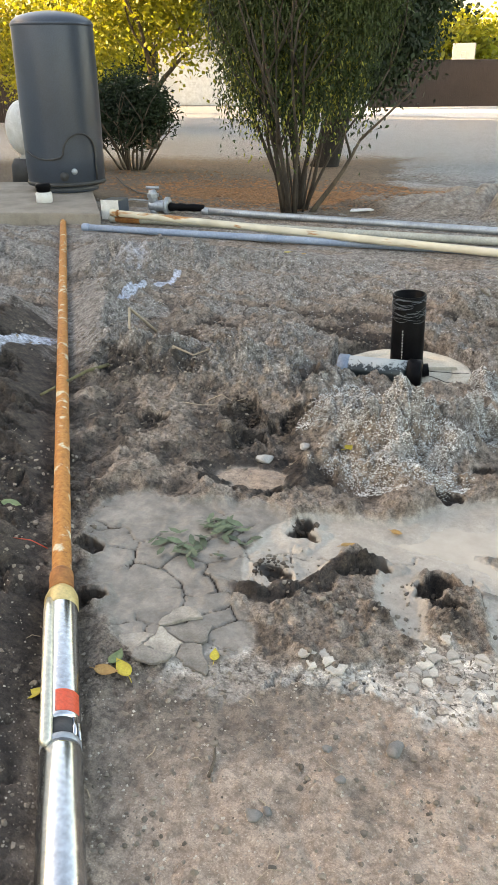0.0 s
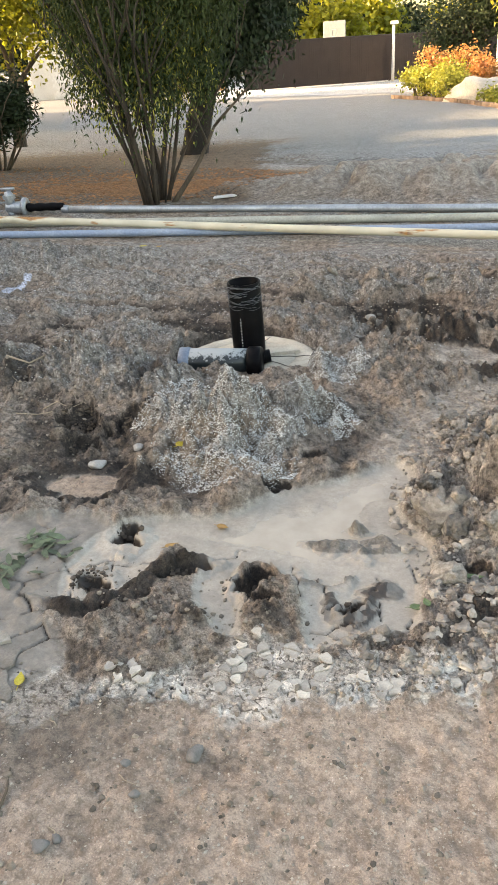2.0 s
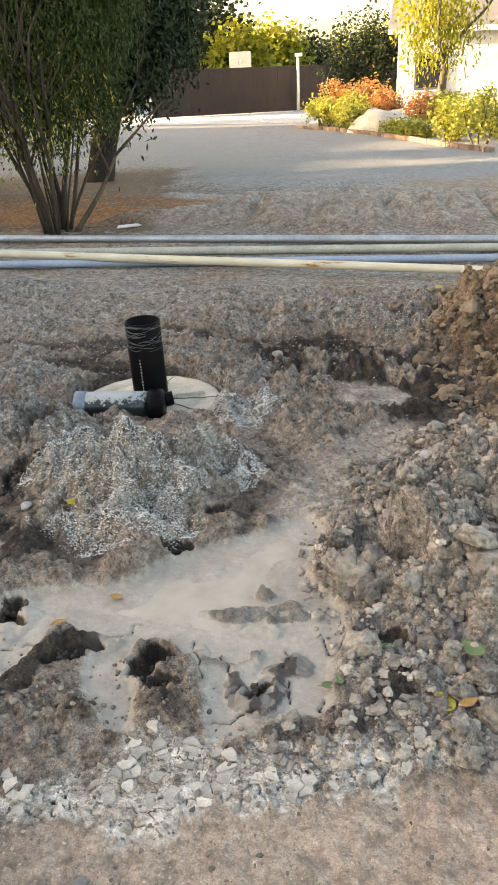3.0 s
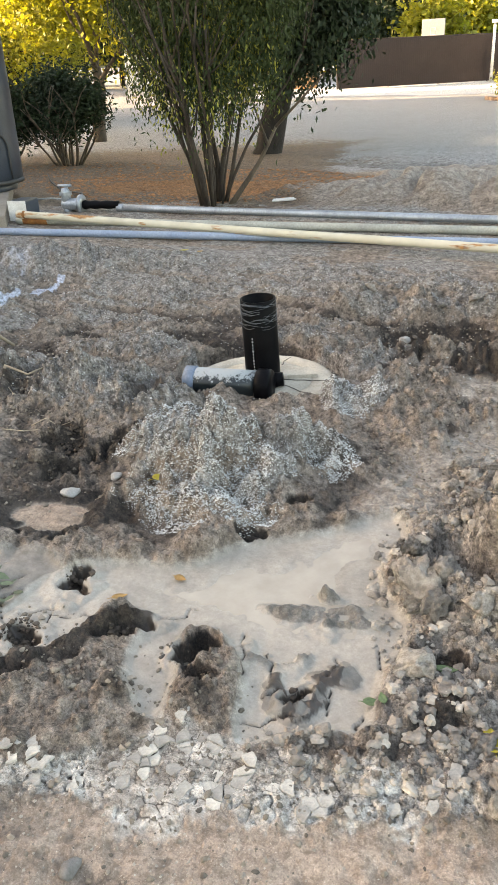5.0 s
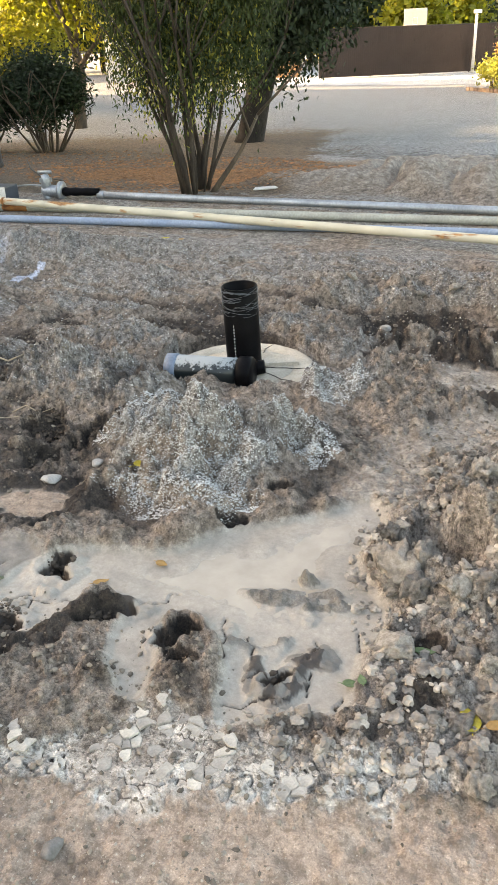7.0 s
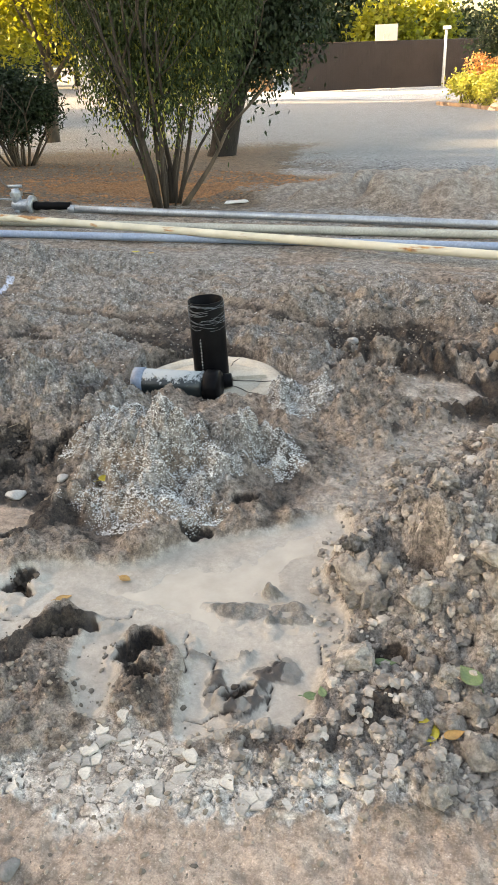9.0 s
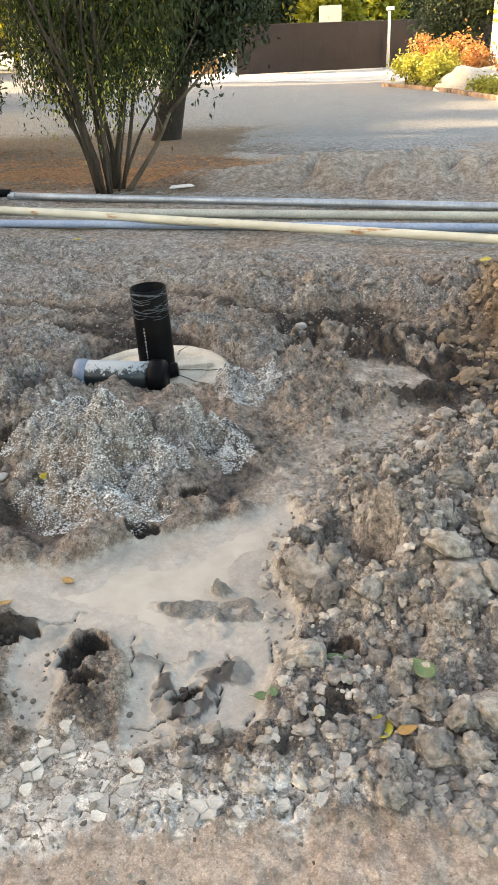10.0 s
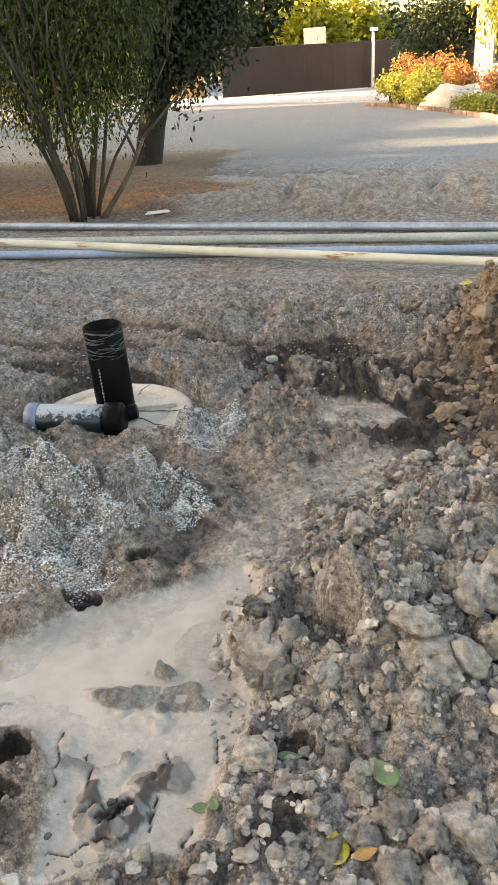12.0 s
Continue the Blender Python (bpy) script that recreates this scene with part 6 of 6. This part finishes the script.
scatter("gravel_grains", "grey gravel grains heaped by the standpipe", "gravel", 52000, heaped(in_blobs([(-0.74, 3.03, 0.46, 0.48, 1.0), (-0.43, 3.78, 0.19, 0.19, 0.8), (-0.40, 3.2, 0.18, 0.16, 0.8)])), (0.002, 0.0050), MAT_GRIT, 3)
scatter("gravel_grains", "thin spread of grey gravel on the yard soil", "gravel", 5000, in_blobs([(-1.6, 4.9, 2.0, 1.4, 1.0), (-1.6, 3.5, 0.7, 0.3, 1.0), (0.3, 5.2, 0.25, 0.25, 2.0)]), (0.002, 0.006), MAT_GRIT, 4)
scatter("soil_crumbs", "small crumbs of dry mud over the dug heap", "crumbs", 4200, in_blobs([(0.75, 2.82, 0.78, 1.05, 1.0), (0.45, 2.0, 0.25, 0.18, 0.8), (0.12, 1.86, 0.25, 0.08, 1.0)]), (0.004, 0.020), MAT_PALECRUMB, 5, 2, 0.42)
scatter("soil_crumbs", "dark and pale crumbs over churned soil", "crumbs", 4200, in_blobs([(-1.5, 3.0, 0.8, 0.5, 1.0), (-2.0, 1.6, 0.5, 0.8, 1.0), (-0.4, 4.7, 0.7, 0.5, 1.0), (-0.6, 1.95, 0.5, 0.15, 1.2), (-0.1, 1.78, 0.7, 0.14, 1.5), (-2.3, 3.5, 0.9, 0.5, 0.8)]), (0.002, 0.011), MAT_CRUMB, 6, 1)
scatter("clay_crumbs", "brown crumbs over the clay bank", "crumbs", 2600, in_blobs([(0.9, 4.95, 0.6, 1.3, 1.0)]), (0.006, 0.03), MAT_CLAY, 7, 1)
scatter("soil_crumbs", "loose brown crumbs on the trodden soil", "crumbs", 1700, in_blobs([(-0.4, 1.15, 0.9, 0.5, 1.0), (0.5, 1.3, 0.8, 0.5, 0.6), (-1.0, 1.15, 0.35, 0.35, 1.2)]), (0.002, 0.009), MAT_CRUMB, 18, 1, 0.4)
scatter("pebbles", "tiny pale pebbles pressed into the trodden soil", "pebbles", 6000, in_blobs([(-0.3, 1.1, 0.9, 0.5, 1.0), (0.5, 1.2, 0.8, 0.5, 0.5), (-1.5, 1.0, 0.5, 0.5, 0.5)]), (0.001, 0.0055), MAT_PEBBLE, 8, 0, 0.5)
scatter("leaf_litter", "brown leaf litter under the shrub", "litter", 4500, in_blobs([(-4.3, 9.7, 2.2, 1.5, 1.0), (-7.0, 10.5, 2.0, 1.5, 0.4)]), (0.012, 0.035), surface("litter_leaf", (0.36, 0.15, 0.05), (0.22, 0.11, 0.05), 0.8, 0, 3, 40, 0, 0, island=True), 9, 0, 0.2, 0.25)

for x, y, r, lab in ((-0.29, 1.40, 0.024, "smooth grey stone on trodden soil"), (-0.52, 1.08, 0.020, "blue-grey stone on trodden soil"), (-0.50, 1.11, 0.012, "small grey stone beside a larger one"),
                     (-1.23, 2.68, 0.034, "pale round stone by the clay patch"), (-1.10, 2.81, 0.025, "pale grey stone half sunk in mud"), (-0.47, 4.80, 0.03, "pale pebble at the edge of the pit"),
                     (-0.38, 1.25, 0.012, "small brown stone on trodden soil"), (-0.44, 1.33, 0.012, "small brown stone on soil"), (0.40, 3.20, 0.04, "pale flat stone on the heap")):
    ob = part("stone", lump(r, r * 900 + x, (1.15, 0.9, 0.65), 3, 0.30, 1.2, 6), MAT_STONE if r < 0.0241 and x > -1 else MAT_PALESTONE)
    ob.location = (x, y, ground_z(x, y) + 0.3 * r)
    ob.rotation_euler.z = x * 7
    tagged(ob, lab, "stone")


def fallen_leaf(x, y, L, W, mat, label, turn, curl=0.35):
    lift = 0.020 if "heap" in label or "clods" in label else 0.004
    bm = bmesh.new()
    rows = []
    n = 7
    for i in range(n + 1):
        t = i / n
        w = W * math.sin(math.pi * min(1, 0.06 + 0.94 * t) ** 0.8) * (1.0 if i < n else 0.05)
        zz = curl * L * (t - 0.5) ** 2
        rows.append([bm.verts.new((L * (t - 0.5), o * w, zz + 0.25 * abs(o) * w)) for o in (-1, -0.5, 0, 0.5, 1)])
    for p, q in zip(rows, rows[1:]):
        for i in range(4):
            bm.faces.new((p[i], p[i + 1], q[i + 1], q[i]))
    ob = thing("fallen_leaf", (x, y, ground_z(x, y) + lift), label, "leaf", "fallen leaves")
    bl = part("blade", bm, mat, ob)
    so = bl.modifiers.new("thickness", "SOLIDIFY")
    so.thickness = 0.0008
    part("stalk", tube([(-0.48 * L, 0, 0.1 * curl * L), (-0.62 * L, 0.01 * L, 0.004), (-0.78 * L, 0.04 * L, 0.002)], [0.0012, 0.001, 0.0008], 6), mat, ob)
    ob.matrix_basis = pose(x, y, ground_z(x, y) + lift, random.uniform(-12, 12), random.uniform(-12, 12), turn)
    return ob


for x, y, L, W, mat, lab, turn in (
        (-0.885, 2.80, 0.075, 0.027, MAT_YELLOWLEAF, "bright yellow leaf on the gravel heap", 60), (-2.55, 6.02, 0.07, 0.025, MAT_YELLOWLEAF, "yellow leaf on grey soil", 10), (-0.56, 2.35, 0.045, 0.014, MAT_TANLEAF, "tan leaf floating on the puddle", -10),
        (-0.69, 2.20, 0.05, 0.016, MAT_TANLEAF, "dry tan leaf at the puddle rim", 40), (0.15, 2.06, 0.045, 0.015, MAT_GREENLEAF, "green leaf at the mud edge", 20), (0.175, 2.065, 0.036, 0.012, MAT_GREENLEAF, "green leaf beside another", 120), (0.445, 2.03, 0.095, 0.028, MAT_YELLOWLEAF, "yellow-orange leaf on the clods", 110),
        (0.30, 2.23, 0.06, 0.016, MAT_GREENLEAF, "olive green leaf on dry mud", 15), (0.52, 2.19, 0.085, 0.026, MAT_GREENLEAF, "dull green leaf on the clods", 130), (0.51, 2.02, 0.05, 0.016, MAT_TANLEAF, "tan leaf on the clods", 30), (-1.03, 1.33, 0.075, 0.020, MAT_YELLOWLEAF, "pale yellow leaf beside the pump", 150),
        (-1.06, 1.30, 0.07, 0.018, MAT_TANLEAF, "tan leaf beside the pump", 10), (-1.19, 1.16, 0.07, 0.018, MAT_YELLOWLEAF, "yellow-green leaf behind the pump", 60), (-1.08, 1.09, 0.06, 0.016, MAT_GREENLEAF, "green leaf behind the pump", 80), (-0.84, 1.50, 0.06, 0.014, MAT_YELLOWLEAF, "yellow leaf stuck in a mud crack", 115), (-1.86, 1.85, 0.09, 0.025, MAT_GREENLEAF, "green leaf on the churned bank", 0),
        (0.39, 6.02, 0.13, 0.05, MAT_YELLOWLEAF, "large yellow leaf on the clay bank", 25), (0.46, 6.07, 0.11, 0.04, MAT_YELLOWLEAF, "large yellow leaf beside another", 80), (-1.07, 1.36, 0.07, 0.02, MAT_GREENLEAF, "dark green leaf beside the pump", 100), (-1.3, 0.9, 0.05, 0.012, MAT_TANLEAF, "tan leaf on soil behind the pump", 95), (-2.4, 6.0, 0.05, 0.02, MAT_TANLEAF, "dry leaf on grey soil", 60)):
    fallen_leaf(x, y, L, W, mat, lab, turn)

# wilted weed in the mud
rnd = random.Random(9)
for wx, wy, nn in ((-1.12, 2.08, 42), (-1.18, 1.93, 28)):
    ob = thing("wilted_weed", (wx, wy, ground_z(wx, wy)), "flattened wilted green weed on cracked mud", "weed")
    for i in range(nn):
        a, d = rnd.uniform(0, 6.28), rnd.uniform(0.01, 0.14)
        L = rnd.uniform(0.015, 0.036)
        x, y = math.cos(a) * d, 0.6 * math.sin(a) * d
        bm = bmesh.new()
        b = rnd.uniform(0, 6.28)
        u = Vector((math.cos(b), math.sin(b), rnd.uniform(-0.1, 0.35))) * L
        w = Vector((-math.sin(b), math.cos(b), rnd.uniform(-0.3, 0.3))) * L * 0.35
        c = Vector((x, y, ground_z(wx + x, wy + y) - ob.location.z + 0.008 + rnd.uniform(0, 0.012)))
        vs = [bm.verts.new(c + q) for q in (-u, -0.3 * u + w, 0.5 * u + 0.8 * w, u, 0.5 * u - 0.8 * w, -0.3 * u - w)]
        bm.faces.new(vs)
        part("leaf", bm, MAT_WEED, ob, smooth=False)


ob = part("paper_scrap", box((0.34, 0.12, 0.012), (0, 0, 0), 0.004), MAT_WHITE, None, smooth=False)
ob.matrix_basis = pose(-2.72, 8.62, ground_z(-2.72, 8.62) + 0.014, 3, -4, 12)
tagged(ob, "flat white scrap lying beside the shrub", "scrap")


def twig(pts, r, label, mat=MAT_TWIG, name="twig"):
    pts = [Vector((x, y, ground_z(x, y) + h)) for x, y, h in pts]
    o = pts[0]
    ob = part(name, tube([p - o for p in pts], [r * (1 - 0.5 * i / len(pts)) for i in range(len(pts))], 7), mat)
    ob.location = o
    return tagged(ob, label, name)


twig([(-1.70, 3.05, 0.01), (-1.64, 3.08, 0.012), (-1.58, 3.09, 0.012), (-1.53, 3.12, 0.01)], 0.0025, "pale bent root on churned soil")
twig([(-1.78, 2.95, 0.01), (-1.70, 3.0, 0.015), (-1.62, 3.0, 0.006)], 0.0025, "pale straight root on churned soil")
twig([(-2.55, 3.95, 0.01), (-2.60, 3.85, 0.09), (-2.60, 3.75, 0.14), (-2.52, 3.62, 0.06), (-2.42, 3.58, 0.10), (-2.40, 3.5, 0.02)], 0.010, "pale curled root sticking out of the soil")
twig([(-2.38, 3.2, 0.02), (-2.40, 3.05, 0.03), (-2.45, 2.85, 0.03), (-2.42, 2.7, 0.02)], 0.010, "green-brown root beside the rusty pipe", MAT_ROOT)
twig([(-2.05, 3.32, 0.01), (-1.95, 3.36, 0.03), (-1.88, 3.42, 0.01)], 0.006, "short pale root on the grey ridge")
twig([(-0.66, 1.13, 0.003), (-0.67, 1.18, 0.006), (-0.70, 1.24, 0.003)], 0.004, "grey twig on trodden soil", MAT_BARKPALE)
twig([(-1.58, 1.70, 0.01), (-1.63, 1.68, 0.012), (-1.68, 1.65, 0.004)], 0.002, "thin red wire across the pump pipe", MAT_RED, "wire")
rnd = random.Random(15)
for i in range(26):
    x, y = rnd.choice(((rnd.uniform(-2.0, -0.3), rnd.uniform(0.8, 1.5)), (rnd.uniform(-1.2, 0.3), rnd.uniform(0.9, 1.5)), (rnd.uniform(-2.2, -1.0), rnd.uniform(2.4, 3.4))))
    a, L = rnd.uniform(0, 6.28), rnd.uniform(0.02, 0.06)
    twig([(x, y, 0.002), (x + L / 2 * math.cos(a), y + L / 2 * math.sin(a), 0.005), (x + L * math.cos(a + 0.3), y + L * math.sin(a + 0.3), 0.002)], rnd.uniform(0.0008, 0.002), "thin dry stem lying on the soil", MAT_TWIG, "stem")

twig([(-5.0, 8.0, 0.02), (-5.3, 8.5, 0.05), (-5.9, 8.9, 0.02), (-6.6, 9.6, 0.01), (-7.2, 10.3, 0.02)], 0.012, "thin black cable lying on the soil", MAT_TANKRIM, "cable")
twig([(-4.7, 7.75, 0.02), (-4.9, 7.95, 0.06), (-5.3, 7.9, 0.08), (-5.7, 8.0, 0.03)], 0.012, "thin grey cable running to the tank", MAT_GALV, "cable")
scatter("soil_crumbs", "crumbs of grey-brown soil over the open yard", "crumbs", 9000, in_blobs([(-1.8, 5.0, 2.0, 1.1, 1.0), (-0.2, 5.2, 0.9, 0.9, 1.2), (-1.9, 3.6, 0.9, 0.5, 1.5), (0.0, 3.6, 0.35, 0.5, 2.0)]), (0.003, 0.013), MAT_CRUMB, 16, 0)
scatter("soil_crumbs", "dark crumbs inside the boot holes", "crumbs", 1500, in_blobs([(px, py, 0.8 * min(ra, rb), 0.8 * min(ra, rb), 1.0) for px, py, ra, rb, turn, pd, dk in PITS if dk > 0.5]), (0.003, 0.012), MAT_CRUMBDARK, 17, 1)
